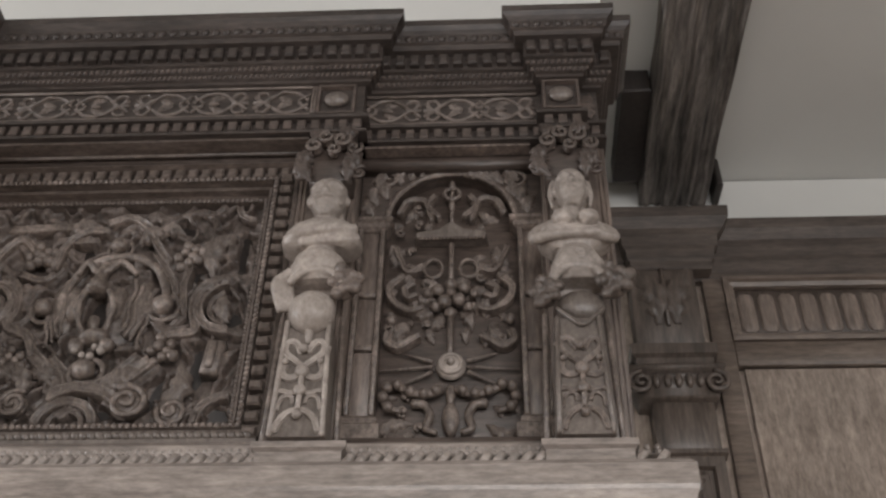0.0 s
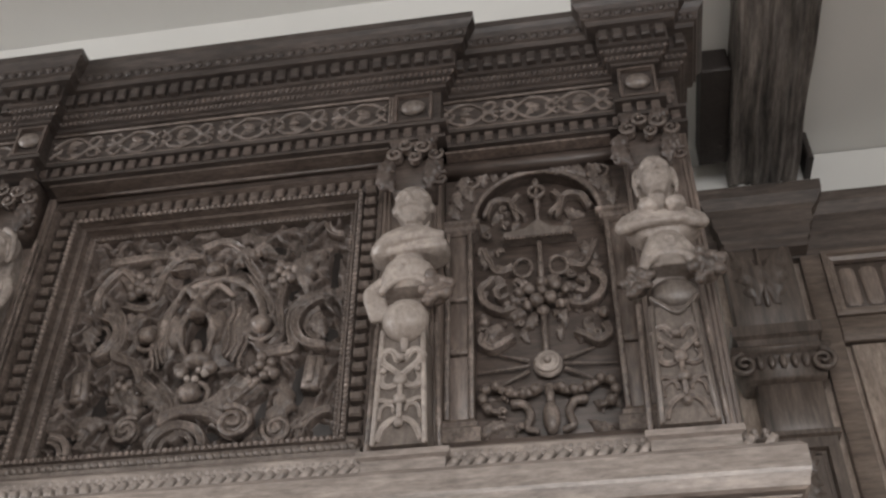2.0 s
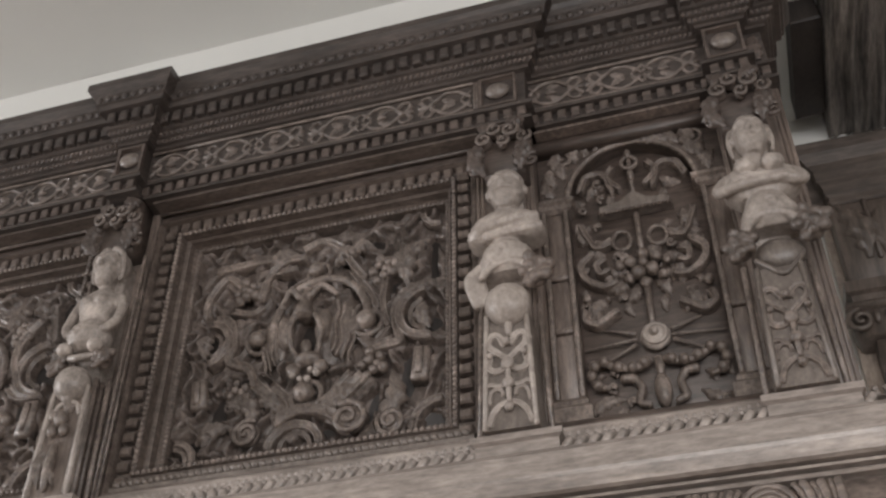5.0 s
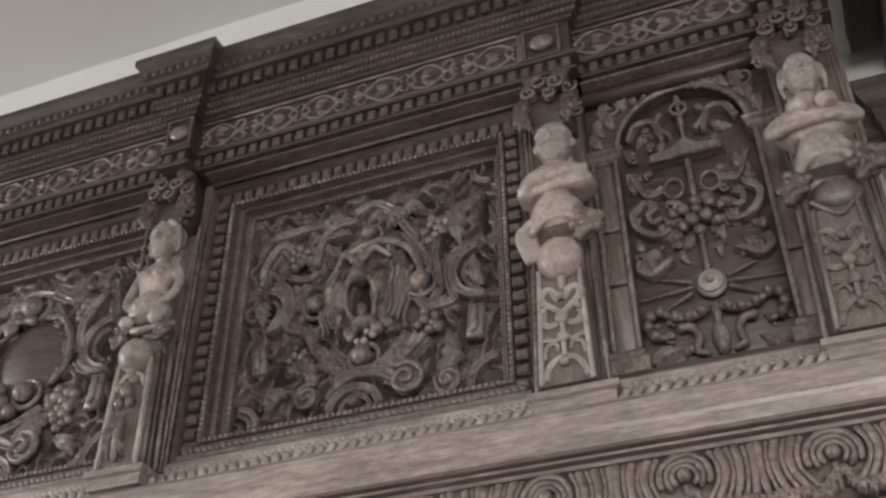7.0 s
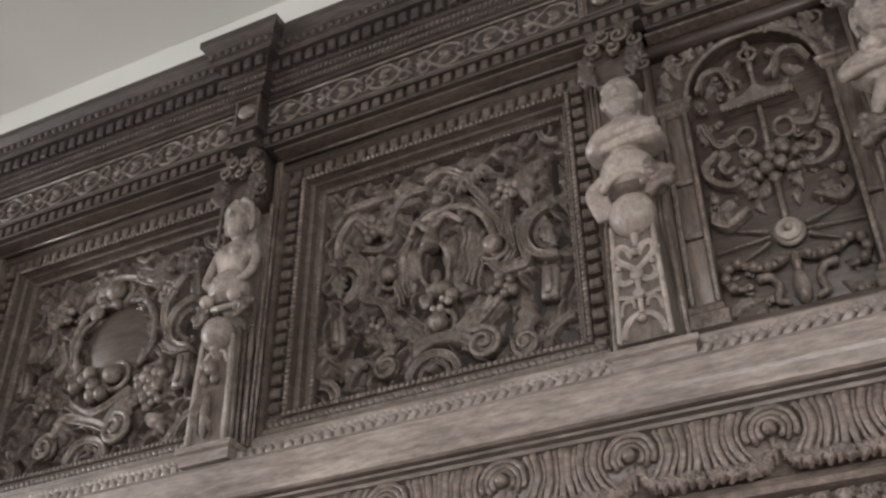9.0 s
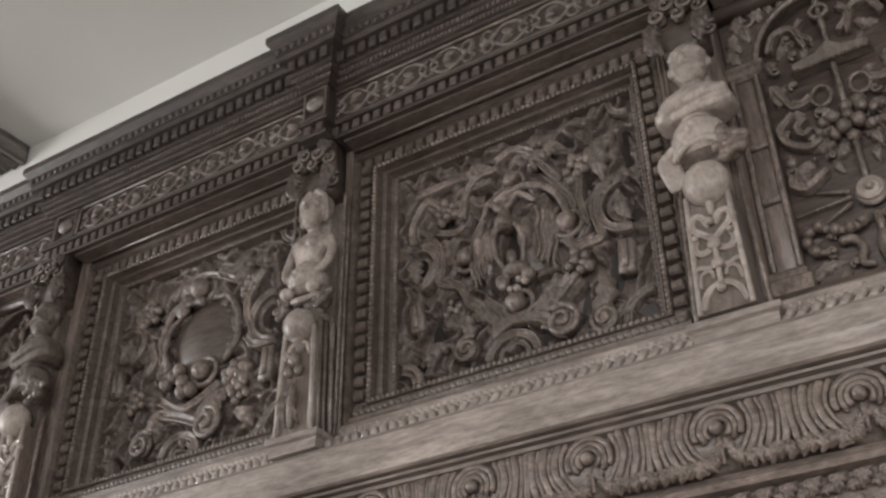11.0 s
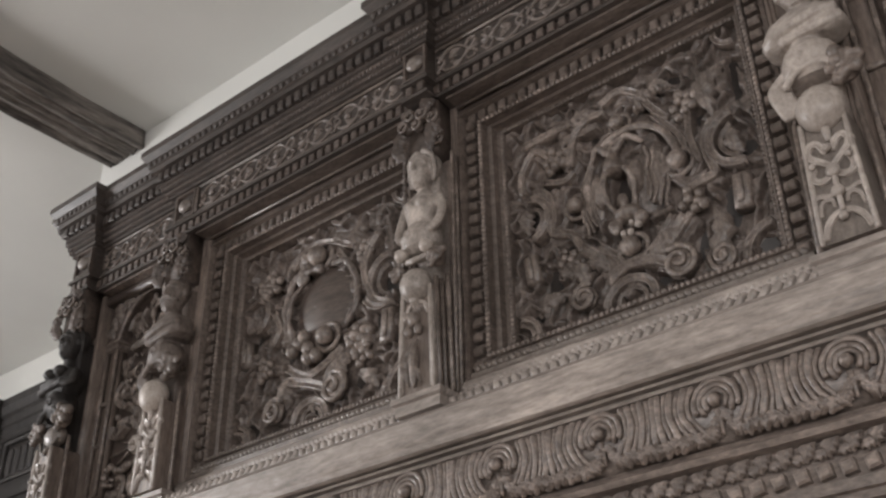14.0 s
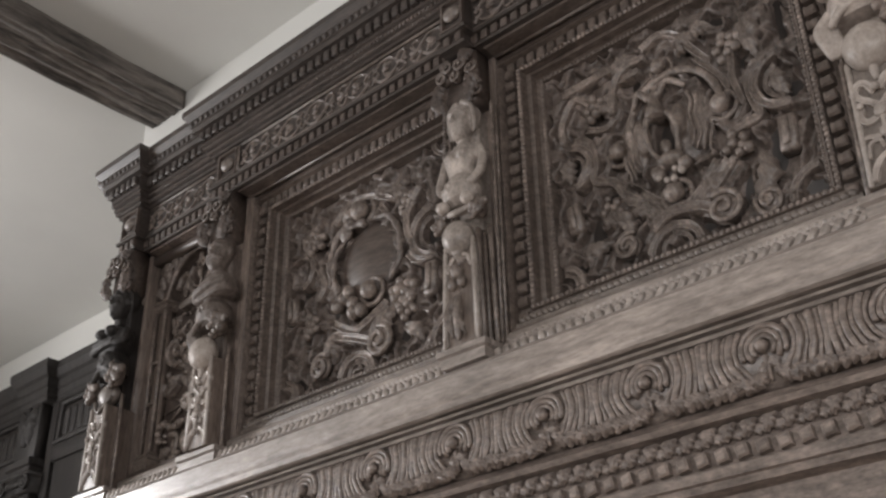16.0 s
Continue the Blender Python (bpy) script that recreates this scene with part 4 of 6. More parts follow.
for s in (-1, 1):
    for k in range(6):
        dx, pts = 0.0425 + k * 0.0096, []
        for i in range(9):
            q = i / 8
            z = 0.031 - 0.072 * q
            bow = 0.009 * (1 - k / 6) * math.sin(math.pi * q)
            lean = -0.020 * (1 - k / 6.5) * q ** 1.8 - 0.008 * (1 - k / 6) * (1 - q) ** 2
            pts.append((s * (dx + bow + lean), -0.0015 + 2.6 * (z + 0.004) ** 2, z))
        MOTIF.append(("null_rib", tube(Build(), pts, 0.0068 if k % 2 else 0.0044, 0.0052 if k % 2 else 0.0036, 7)))
        MOTIF.append(("null_leaf_tip", leaf(Build(), s * (dx - 0.022 * (1 - k / 6.5)), 0.009, -0.043 - 0.003 * (k % 2), 0.028, 0.019, -90 + s * (30 - 6 * k), 0.018, 0.15, 2)))
    for k in range(2):
        MOTIF.append(("null_leaf", leaf(Build(), s * (0.008 + 0.007 * k), 0.008, -0.026 - 0.013 * k, 0.026, 0.014, -90 + s * (52 - 12 * k), 0.014, 0.15, 2)))
MOTIF.append(("null_stem", tube(Build(), [(0, 0.0, -0.012), (0, 0.006, -0.045)], 0.0045, 0.003)))


def build_copy(q):
    c = Build()
    c.v, c.f = list(q.v), list(q.f)
    return c


def moved(q, d):
    q.v = [(x + d, y, z) for x, y, z in q.v]
    return q


# three carvings of the motif, each a little different
MOTIFS = [[(name, shared(name, moved(hew(moved(build_copy(q), 0.31 * k), 0.0017, 0.010), -0.31 * k), NULLOAK)) for name, q in MOTIF] for k in range(3)]
KNOB = shared("knob", ball(Build(), 0, 0, 0, 0.0095, 0.010, 0.0095, 0, 12, 7), NULLOAK)
for i in range(-6, 7):
    x = -1.0935 + i * PITCH
    if XL + 0.08 < x < XR - 0.08:
        for name, me in MOTIFS[i % 3]:
            piece(name, me, (x, 1.374, 2.033), nul)
        piece("knob", KNOB, (x, 1.366, 2.033), nul)
b = long_board(Build(), XL + 0.03, XR - 0.03, [(1.524, 1.80), (1.435, 1.80), (1.43, 1.862), (1.405, 1.866), (1.402, 1.876), (1.396, 1.878), (1.394, 1.892), (1.405, 1.895), (1.408, 1.952), (1.388, 1.956), (1.384, 1.964), (1.39, 1.970), (1.394, 1.977), (1.524, 1.9775)])
arch = part("architrave", b, NULLOAK, sur, "", False)
b = tube(Build(), spiral_points(0.006, -0.004, 0.008, 0.0105, 1.2, 200, 1, 14), 0.0038, 0.0028, 6)
leaf(b, -0.014, -0.002, 0.004, 0.030, 0.018, 55, 0.014, 0.15, 2)
leaf(b, 0.000, -0.001, -0.004, 0.024, 0.014, 8, 0.012, 0.12, 2)
LEAFROW = shared("leaf", hew(b, 0.0008), NULLOAK)
CUBE = shared("chequer_block", hew(block(Build(), -0.0092, 0.0092, -0.014, 0.004, -0.0095, 0.0095, 0.003), 0.0008), NULLOAK, False)
n = int((XR - XL - 0.09) / 0.031)
for i in range(n + 1):
    x = XL + 0.045 + i * (XR - XL - 0.09) / n
    piece("leaf", LEAFROW, (x, 1.403, 1.934), arch)
    piece("chequer_block", CUBE, (x, 1.405, 1.9085), arch, -10)
b = block(Build(), XL + 0.05, XR - 0.05, 1.44, 1.524, 1.25, 1.7995, 0.004)
lint = part("lintel", b, OAK, sur)
for i in range(40):
    x = XL + 0.09 + i * (XR - XL - 0.18) / 39
    part("lintel_leaf", leaf(Build(), x, 1.439, 1.772, 0.06, 0.03, 60 if i % 2 else 120, 0.012), OAK, lint)
for x0, x1 in ((XL + 0.05, XL + 0.4), (XR - 0.4, XR - 0.05)):
    b = block(Build(), x0, x1, 1.43, 1.524, 0.0, 1.249, 0.006)
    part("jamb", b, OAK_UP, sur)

# ---------------------------------------------------------------- the five figures and their shafts
def cluster(root, x, y, z, r, seed):
    """A bunch of fruit and leaves, carved as one."""
    rng = random.Random(seed)
    b = ball(Build(), x, y + 0.010, z, r * 0.8, 0.016, r, 0, 10, 8)
    for i in range(9):
        a, q = i * 2.4, r * math.sqrt((i + 0.4) / 9)
        s = r * rng.uniform(0.32, 0.46)
        ball(b, x + q * math.cos(a), y - 0.002 + rng.uniform(-0.003, 0.005), z + 1.1 * q * math.sin(a), s, s, s, 0, 8, 6)
    return fuse(part("fruit_pendant", hew(b, 0.0018), FRAMEOAK, root), 0.0022)


def drape(root, x, y, z, wood_kind):
    """A falling fold of cloth at the hip."""
    b = Build()
    for k in range(4):
        tube(b, smooth_line([(x + 0.012 - k * 0.004, y + k * 0.003, z + 0.038), (x - 0.010 + k * 0.006, y - 0.006 + k * 0.002, z + 0.012), (x - 0.006 + k * 0.007, y - 0.004, z - 0.016), (x + k * 0.008, y + 0.004, z - 0.036)]), 0.010, 0.007, 8)
    return fuse(part("drape", hew(b), wood_kind, root), 0.0025)


def plain_head(b, t, y, z, rx, rz, beard):
    """A simplified head: skull, brow, nose wedge, cheeks, and a chin or a beard."""
    loft(b, t, y, [(z - rz, 0, rx * 0.42, 0.020, 0.014), (z - rz * 0.8, 0, rx * 0.66, 0.020, 0.022), (z - rz * 0.4, 0, rx * 0.90, 0.024, 0.028), (z, 0, rx, 0.028, 0.031),
                   (z + rz * 0.45, 0, rx * 0.98, 0.030, 0.031), (z + rz * 0.78, 0, rx * 0.74, 0.032, 0.024), (z + rz, 0, rx * 0.30, 0.034, 0.010)], 24, 2.2)
    tube(b, [(t, y - 0.001, z + rz * 0.22), (t, y - 0.007, z - rz * 0.16)], 0.0038, 0.0062, 8)
    for s in (-1, 1):
        tube(b, smooth_line([(t + s * 0.003, y + 0.000, z + rz * 0.26), (t + s * rx * 0.45, y - 0.001, z + rz * 0.34), (t + s * rx * 0.86, y + 0.010, z + rz * 0.20)]), 0.0036, 0.0028, 8)
        ball(b, t + s * rx * 0.48, y + 0.004, z - rz * 0.22, rx * 0.32, 0.007, rz * 0.20, 0, 10, 8)
        ball(b, t + s * rx * 1.0, y + 0.030, z - rz * 0.02, 0.006, 0.009, 0.011, 0, 8, 6)
    if beard:
        for s in (-1, 1):
            tube(b, smooth_line([(t, y - 0.005, z - rz * 0.30), (t + s * rx * 0.45, y - 0.003, z - rz * 0.36), (t + s * rx * 0.84, y + 0.010, z - rz * 0.56)]), 0.0052, 0.0036, 8)
        loft(b, t, y, [(z - rz * 1.10, 0, rx * 0.30, 0.012, 0.010), (z - rz * 0.86, 0, rx * 0.62, 0.010, 0.015), (z - rz * 0.56, 0, rx * 0.70, 0.010, 0.015)], 16, 2.2)
    else:
        ball(b, t, y + 0.000, z - rz * 0.46, rx * 0.30, 0.005, 0.0030, 0, 8, 6)
        ball(b, t, y + 0.004, z - rz * 0.74, rx * 0.34, 0.009, 0.008, 0, 8, 6)


def figure(root, t, y, kind, wood_kind=PALE, tone="worn pale"):
    """A plain carved half figure on a shaft, all one mass."""
    b = Build()
    if kind == "bearded":
        plain_head(b, t, y + 0.002, 2.682, 0.0325, 0.046, True)
        # squared shoulders over a bare belly with an arched hem
        loft(b, t, y, [(2.556, 0, 0.046, 0.026, 0.026), (2.563, 0, 0.064, 0.024, 0.030), (2.572, 0, 0.067, 0.022, 0.031), (2.590, 0, 0.061, 0.022, 0.030), (2.606, 0, 0.052, 0.024, 0.028), (2.617, 0, 0.040, 0.026, 0.024), (2.630, 0, 0.018, 0.030, 0.018), (2.650, 0, 0.016, 0.030, 0.016)], 28, 3.4)
        tube(b, smooth_line([(t - 0.056, y + 0.010, 2.574), (t - 0.030, y - 0.006, 2.578), (t + 0.020, y - 0.007, 2.586), (t + 0.056, y + 0.002, 2.590)]), 0.0115, 0.0100, 12)
        tube(b, smooth_line([(t + 0.060, y + 0.008, 2.574), (t + 0.030, y - 0.002, 2.566), (t - 0.030, y - 0.001, 2.561)]), 0.0090, 0.0070, 12)
        loft(b, t, y, [(2.490, 0.002, 0.050, 0.030, 0.026), (2.502, 0.001, 0.051, 0.026, 0.034), (2.520, 0.000, 0.047, 0.024, 0.037), (2.538, -0.001, 0.039, 0.024, 0.036), (2.550, -0.002, 0.026, 0.026, 0.030), (2.560, -0.002, 0.024, 0.030, 0.024)], 26, 2.3)
        tube(b, arc_points(t + 0.001, y - 0.002, 2.462, 0.043, 0.042, 20, 160, 14), 0.0070, None, 8)
        tube(b, arc_points(t - 0.002, y - 0.012, 2.526, 0.0075, 0.0075, 0, 360, 12), 0.0028, None, 6)
        cluster(root, t + 0.046, y + 0.000, 2.478, 0.027, 1)
        drape(root, t - 0.054, y + 0.016, 2.474, wood_kind)
        part("shaft_ball", hew(ball(Build(), t, y + 0.004, 2.420, 0.037, 0.031, 0.038, 0, 20, 14)), PALE, root, "smooth rubbed pale ball")
        part("drop", hew(tube(Build(), [(t, y + 0.002, 2.386), (t, y + 0.004, 2.364)], 0.0075, 0.005, 8)), PALE, root)
    elif kind == "crossed":
        plain_head(b, t + 0.003, y, 2.692, 0.0270, 0.046, False)
        ball(b, t + 0.003, y + 0.048, 2.700, 0.034, 0.024, 0.040, 0, 16, 12)
        for s in (-1, 1):
            tube(b, smooth_line([(t + 0.003 + s * 0.014, y + 0.034, 2.738), (t + 0.003 + s * 0.030, y + 0.034, 2.716), (t + 0.003 + s * 0.035, y + 0.036, 2.690), (t + 0.003 + s * 0.031, y + 0.038, 2.664)]), 0.0046, 0.0040, 8)
        loft(b, t, y, [(2.548, 0.001, 0.036, 0.028, 0.026), (2.562, 0.002, 0.058, 0.024, 0.028), (2.578, 0.002, 0.062, 0.024, 0.028), (2.596, 0.002, 0.056, 0.026, 0.027), (2.610, 0.001, 0.046, 0.028, 0.025), (2.618, 0, 0.028, 0.030, 0.020), (2.628, 0, 0.0145, 0.030, 0.0145), (2.65, 0, 0.0135, 0.030, 0.0135)], 28, 3.0)
        for s in (-1, 1):
            ball(b, t + 0.004 + s * 0.021, y - 0.006, 2.600, 0.0185, 0.017, 0.0150, 0, 14, 10)
            tube(b, smooth_line([(t + s * 0.044, y + 0.024, 2.604), (t + s * 0.060, y + 0.014, 2.584), (t + s * 0.064, y + 0.006, 2.566), (t + s * 0.045, y - 0.002, 2.565), (t + s * 0.006, y - 0.007, 2.570 + s * 0.004), (t - s * 0.042, y - 0.006, 2.572 + s * 0.004)]), 0.0108, 0.0090, 12)
        loft(b, t, y, [(2.486, 0.004, 0.046, 0.030, 0.024), (2.500, 0.004, 0.048, 0.026, 0.032), (2.520, 0.004, 0.043, 0.024, 0.035), (2.538, 0.003, 0.034, 0.025, 0.034), (2.552, 0.002, 0.026, 0.028, 0.028)], 26, 2.3)
        tube(b, arc_points(t + 0.003, y + 0.000, 2.462, 0.043, 0.044, 20, 160, 14), 0.0080, None, 8)
        tube(b, arc_points(t + 0.006, y - 0.010, 2.522, 0.0085, 0.0085, 0, 360, 12), 0.0030, None, 6)
        cluster(root, t - 0.052, y + 0.006, 2.458, 0.024, 2)
        cluster(root, t + 0.056, y + 0.000, 2.474, 0.028, 4)
        apron = part("shaft_apron", hew(ball(Build(), t + 0.004, y + 0.026, 2.440, 0.038, 0.022, 0.030, 0, 16, 10)), BOSSOAK, root)
        part("festoon", tube(Build(), smooth_line([(t - 0.034, y + 0.012, 2.428), (t - 0.014, y + 0.004, 2.403), (t + 0.002, y + 0.002, 2.390), (t + 0.018, y + 0.004, 2.403), (t + 0.037, y + 0.012, 2.428)]), 0.0038, None, 7), BOSSOAK, apron)
    else:
        plain_head(b, t - 0.002, y + 0.002, 2.680, 0.0235, 0.044, False)
        ball(b, t + 0.002, y + 0.038, 2.690, 0.033, 0.024, 0.036, 0, 14, 10)
        for s in (-1, 1):
            tube(b, smooth_line([(t + s * 0.006, y + 0.018, 2.724), (t + s * 0.026, y + 0.018, 2.708), (t + s * 0.030, y + 0.024, 2.676), (t + s * 0.026, y + 0.026, 2.652)]), 0.0075, 0.0055, 8)
        loft(b, t, y, [(2.530, 0, 0.030, 0.026, 0.024), (2.556, 0, 0.030, 0.024, 0.024), (2.585, 0, 0.036, 0.022, 0.025), (2.606, 0, 0.040, 0.024, 0.022), (2.620, 0, 0.028, 0.028, 0.018), (2.632, 0, 0.012, 0.030, 0.013), (2.655, 0, 0.011, 0.030, 0.012)], 24, 2.6)
        for s in (-1, 1):
            ball(b, t + s * 0.015, y + 0.002, 2.592, 0.0130, 0.010, 0.0110, 0, 10, 8)
            tube(b, smooth_line([(t + s * 0.038, y + 0.024, 2.610), (t + s * 0.049, y + 0.022, 2.578), (t + s * 0.050, y + 0.012, 2.544), (t + s * 0.036, y + 0.000, 2.520)]), 0.0105, 0.0085, 10)
            cluster(root, t + s * 0.044, y + 0.004, 2.462, 0.020, 6 + s)
            part("fruit", hew(ball(Build(), t + s * 0.030, y - 0.004, 2.484, 0.014, 0.014, 0.013, 0, 10, 8)), PALE, root)
        loft(b, t, y, [(2.484, 0, 0.030, 0.026, 0.022), (2.498, 0, 0.041, 0.022, 0.032), (2.518, 0, 0.042, 0.019, 0.034), (2.536, 0, 0.036, 0.021, 0.030), (2.552, 0, 0.027, 0.025, 0.024)], 24, 2.2)
        tube(b, arc_points(t - 0.010, y - 0.014, 2.520, 0.006, 0.006, 0, 360, 10), 0.0026, None, 6)
        tube(b, smooth_line([(t - 0.036, y + 0.01, 2.476), (t, y - 0.002, 2.464), (t + 0.036, y + 0.01, 2.476)]), 0.007, 0.007)
        ball(b, t, y + 0.004, 2.412, 0.033, 0.030, 0.034, 0, 18, 12)
        tube(b, [(t, y - 0.002, 2.382), (t, y + 0.014, 2.360)], 0.010, 0.005)
    block(b, t - 0.026, t + 0.026, y + 0.040, y + 0.075, 2.40, 2.70, 0.004)
    label = {"bearded": tone + " oak half figure with folded arms", "crossed": tone + " oak half figure with crossed arms and fruit",
             "standing": "slender pale oak half figure with arms at its sides"}[kind]
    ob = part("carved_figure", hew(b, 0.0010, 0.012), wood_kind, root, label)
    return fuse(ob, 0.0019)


def shaft(root, t, y, w0, w1, kind):
    """The tapering shaft below a figure: sunk face, raised borders, open fret."""
    b = Build()
    z0, z1 = 2.203, 2.405
    v = []
    for yy in (y, y + 0.075):
        v += [(t - w0, yy, z0), (t + w0, yy, z0), (t + w1, yy, z1), (t - w1, yy, z1)]
    b.add(v, [(0, 1, 2, 3), (0, 4, 5, 1), (1, 5, 6, 2), (2, 6, 7, 3), (3, 7, 4, 0)])
    sh = part("term_shaft", b, BOSSOAK if t > -0.5 else OAK_UP, root, "tapering shaft with raised fret", False)
    for s in (-1, 1):
        e = Build()
        tube(e, [(t + s * (w0 - 0.004), y - 0.002, z0 + 0.002), (t + s * (w1 - 0.004), y - 0.002, z1)], 0.0046, None, 6)
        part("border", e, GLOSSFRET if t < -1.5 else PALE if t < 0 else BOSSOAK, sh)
        e = Build()
        tube(e, [(t + s * (w0 + 0.012), y + 0.03, z0), (t + s * (w1 + 0.012), y + 0.03, z1 + 0.03)], 0.005, None, 6)
        part("side_fillet", e, CARVED, sh)
    yy, r = y - 0.005, 0.0050
    if kind == "heart":
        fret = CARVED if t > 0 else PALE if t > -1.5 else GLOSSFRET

        def strap(name, pts, w=0.0105):
            part(name, hew(band(Build(), smooth_line([(t + s * q, yy, 2.205 + (z - 2.205) * 0.90) for q, z in pts], 6), w, None, 0.008), 0.0007), fret, sh)

        for s in (-1, 1):
            strap("fret_heart", [(0.004, 2.362), (0.009, 2.372), (0.014, 2.381), (0.023, 2.384), (0.030, 2.375), (0.027, 2.360), (0.013, 2.345), (0.0, 2.332)])
            strap("fret_tendril", [(0.033, 2.374), (0.037, 2.368)], 0.006)
            strap("fret_curl", [(0.027, 2.338), (0.030, 2.326), (0.025, 2.314), (0.014, 2.312), (0.0, 2.322)])
            strap("fret_bar", [(0.0, 2.284), (0.015, 2.282), (0.026, 2.286), (0.036, 2.284)], 0.0075)
            strap("fret_arch", [(0.009, 2.262), (0.012, 2.274), (0.021, 2.276), (0.028, 2.268), (0.031, 2.250)], 0.0055)
            strap("fret_foot", [(0.0, 2.250), (0.013, 2.246), (0.025, 2.232), (0.032, 2.210)], 0.0095)
            part("fret_curl_end", ball(Build(), t + s * 0.026, yy - 0.003, 2.327, 0.0052, 0.0055, 0.0052, 0, 8, 6), fret, sh)
        for z, r in ((2.350, 0.0065), (2.310, 0.0105), (2.276, 0.0095), (2.235, 0.007)):
            part("fret_boss", hew(ball(Build(), t, yy - 0.003, z, r, 0.0065, r, 0, 12, 7), 0.0006), fret, sh)
        part("fret_stem", tube(Build(), [(t, yy - 0.001, 2.306), (t, yy - 0.001, 2.246)], 0.0042), fret, sh)
    else:
        for s in (-1, 1):
            for k in range(5):
                part("side_flute", hew(tube(Build(), [(t + s * (w0 + 0.001), y + 0.010 + k * 0.0145, z0 + 0.002), (t + s * (w1 + 0.001), y + 0.010 + k * 0.0145, z1 + 0.02)], 0.0055, None, 7)), FRAMEOAK, sh)
            part("edge_strip", hew(band(Build(), [(t + s * 0.036, y - 0.004, 2.208), (t + s * 0.035, y - 0.004, 2.30), (t + s * 0.032, y - 0.004, 2.392)], 0.012, None, 0.008), 0.0008), MIDPALE, sh)
            for k in range(6):
                part("strip_bead", ball(Build(), t + s * 0.036, y - 0.003, 2.222 + k * 0.024, 0.0026, 0.004, 0.0026, 0, 8, 6), PALE, sh)
        part("collar_arch", hew(tube(Build(), arc_points(t, y - 0.002, 2.340, 0.028, 0.040, 15, 165, 14), 0.0046, None, 7)), PALE, sh)
        part("pendant_mass", ball(Build(), t - 0.004, yy, 2.345, 0.013, 0.012, 0.016, 0, 10, 8), CARVED, sh)
        for s in (-1, 1):
            part("pendant_leaf", leaf(Build(), t - 0.004 + s * 0.014, y - 0.001, 2.360, 0.034, 0.014, 90 - s * 50, 0.008), CARVED, sh)
            part("pendant_fruit", ball(Build(), t - 0.004 + s * 0.011, yy, 2.322, 0.009, 0.010, 0.012, 0, 10, 6), CARVED, sh)
            part("pendant_leaf", leaf(Build(), t - 0.004 + s * 0.010, y - 0.001, 2.262, 0.085, 0.018, 90 + s * 6, 0.012), CARVED, sh)
        part("pendant_stem", ball(Build(), t - 0.004, yy, 2.255, 0.009, 0.010, 0.045, 0, 10, 8), CARVED, sh)


def capital(root, t, y, wide):
    """Leaf and snail-scroll cluster above a figure's head."""
    b = block(Build(), t - wide * 0.75, t + wide * 0.75, y + 0.022, y + 0.075, 2.72, 2.8465, 0.006)
    c = part("figure_capital", b, OAK, root, "dark foliage capital with round scrolls")
    for dx, z, r, dy in ((-0.030, 2.792, 0.0165, 0.010), (-0.008, 2.806, 0.0155, 0.004), (0.018, 2.800, 0.0165, 0.004), (0.040, 2.786, 0.015, 0.012), (0.004, 2.778, 0.012, 0.006)):
        e = ball(Build(), t + dx * wide / 0.05, y + dy + 0.006, z, r * 0.8, r * 0.7, r * 0.8, 0, 10, 7)
        tube(e, spiral_points(t + dx * wide / 0.05, y + dy - 0.004, z, r, 1.3, 90 if dx < 0 else 40, 1 if dx < 0 else -1, 14, 0.006), 0.0042, 0.003, 6)
        part("snail_scroll", hew(e), FRAMEOAK, c)
    for s in (-1, 1):
        for dz, a, ln in ((2.745, 70, 0.07), (2.765, 110, 0.05), (2.825, 20, 0.04)):
            part("capital_leaf", leaf(Build(), t + s * wide * (0.85 if a != 20 else 0.5), y + 0.016, dz, ln, 0.028, 90 - s * (90 - a), 0.016, 0.12), OAK, c)
        part("ear_scroll", tube(Build(), spiral_points(t + s * wide * 1.0, y + 0.018, 2.735, 0.016, 1.3, 60, s, 14), 0.005, 0.0035, 6), OAK, c)


TERM_LABELS = {"crossed": "carved oak term with crossed arms, fruit bunches and fretted shaft", "bearded": "carved oak term with beard, folded arms and fretted shaft",
               "standing": "slender carved oak term with fruit garland and leafy shaft"}
for t, y, kind, fret_kind in ((T1, 1.362, "crossed", "heart"), (T2, 1.362, "bearded", "heart"), (T3, 1.360, "standing", "pendant"), (T4, 1.362, "bearded", "heart"), (T5, 1.362, "crossed", "heart")):
    term = thing("carved_term", (t, y + 0.04, 2.203), ("dark " if t < -1.5 else "pale ") + TERM_LABELS[kind], "carved term", "terms of the overmantel")
    # figure tones go from pale on the right to darkest at the far left
    figure(term, t + (0.010 if t < -1.5 else 0), y, kind, DEEPOAK if t < -2 else SOFTOAK if t < -1.5 else MIDPALE if t < -0.5 else PALE, "dark toned" if t < -1.5 else "worn pale")
    shaft(term, t - (0.004 if t > -0.5 else -0.012 if t < -1.5 else 0), y + 0.006, 0.042 if t > -1.5 else 0.037, 0.0355 if t > -1.5 else 0.033, fret_kind)
    capital(term, t, y - 0.002, 0.05)

# ---------------------------------------------------------------- carved reliefs
YG = 1.510           # ground of the square panels


def strap(root, xm, pts, w=0.011, y=1.492, taper=None, name="strap", mat=None):
    """A flat carved band along (x, z) points."""
    p = [(xm + a, y, z) for a, z in pts]
    p = smooth_line(p, 5) if len(p) > 2 else p
    return part(name, hew(band(Build(), p, w * 1.35, (taper or w) * 1.2, 1.511 - y)), mat or CARVED, root)


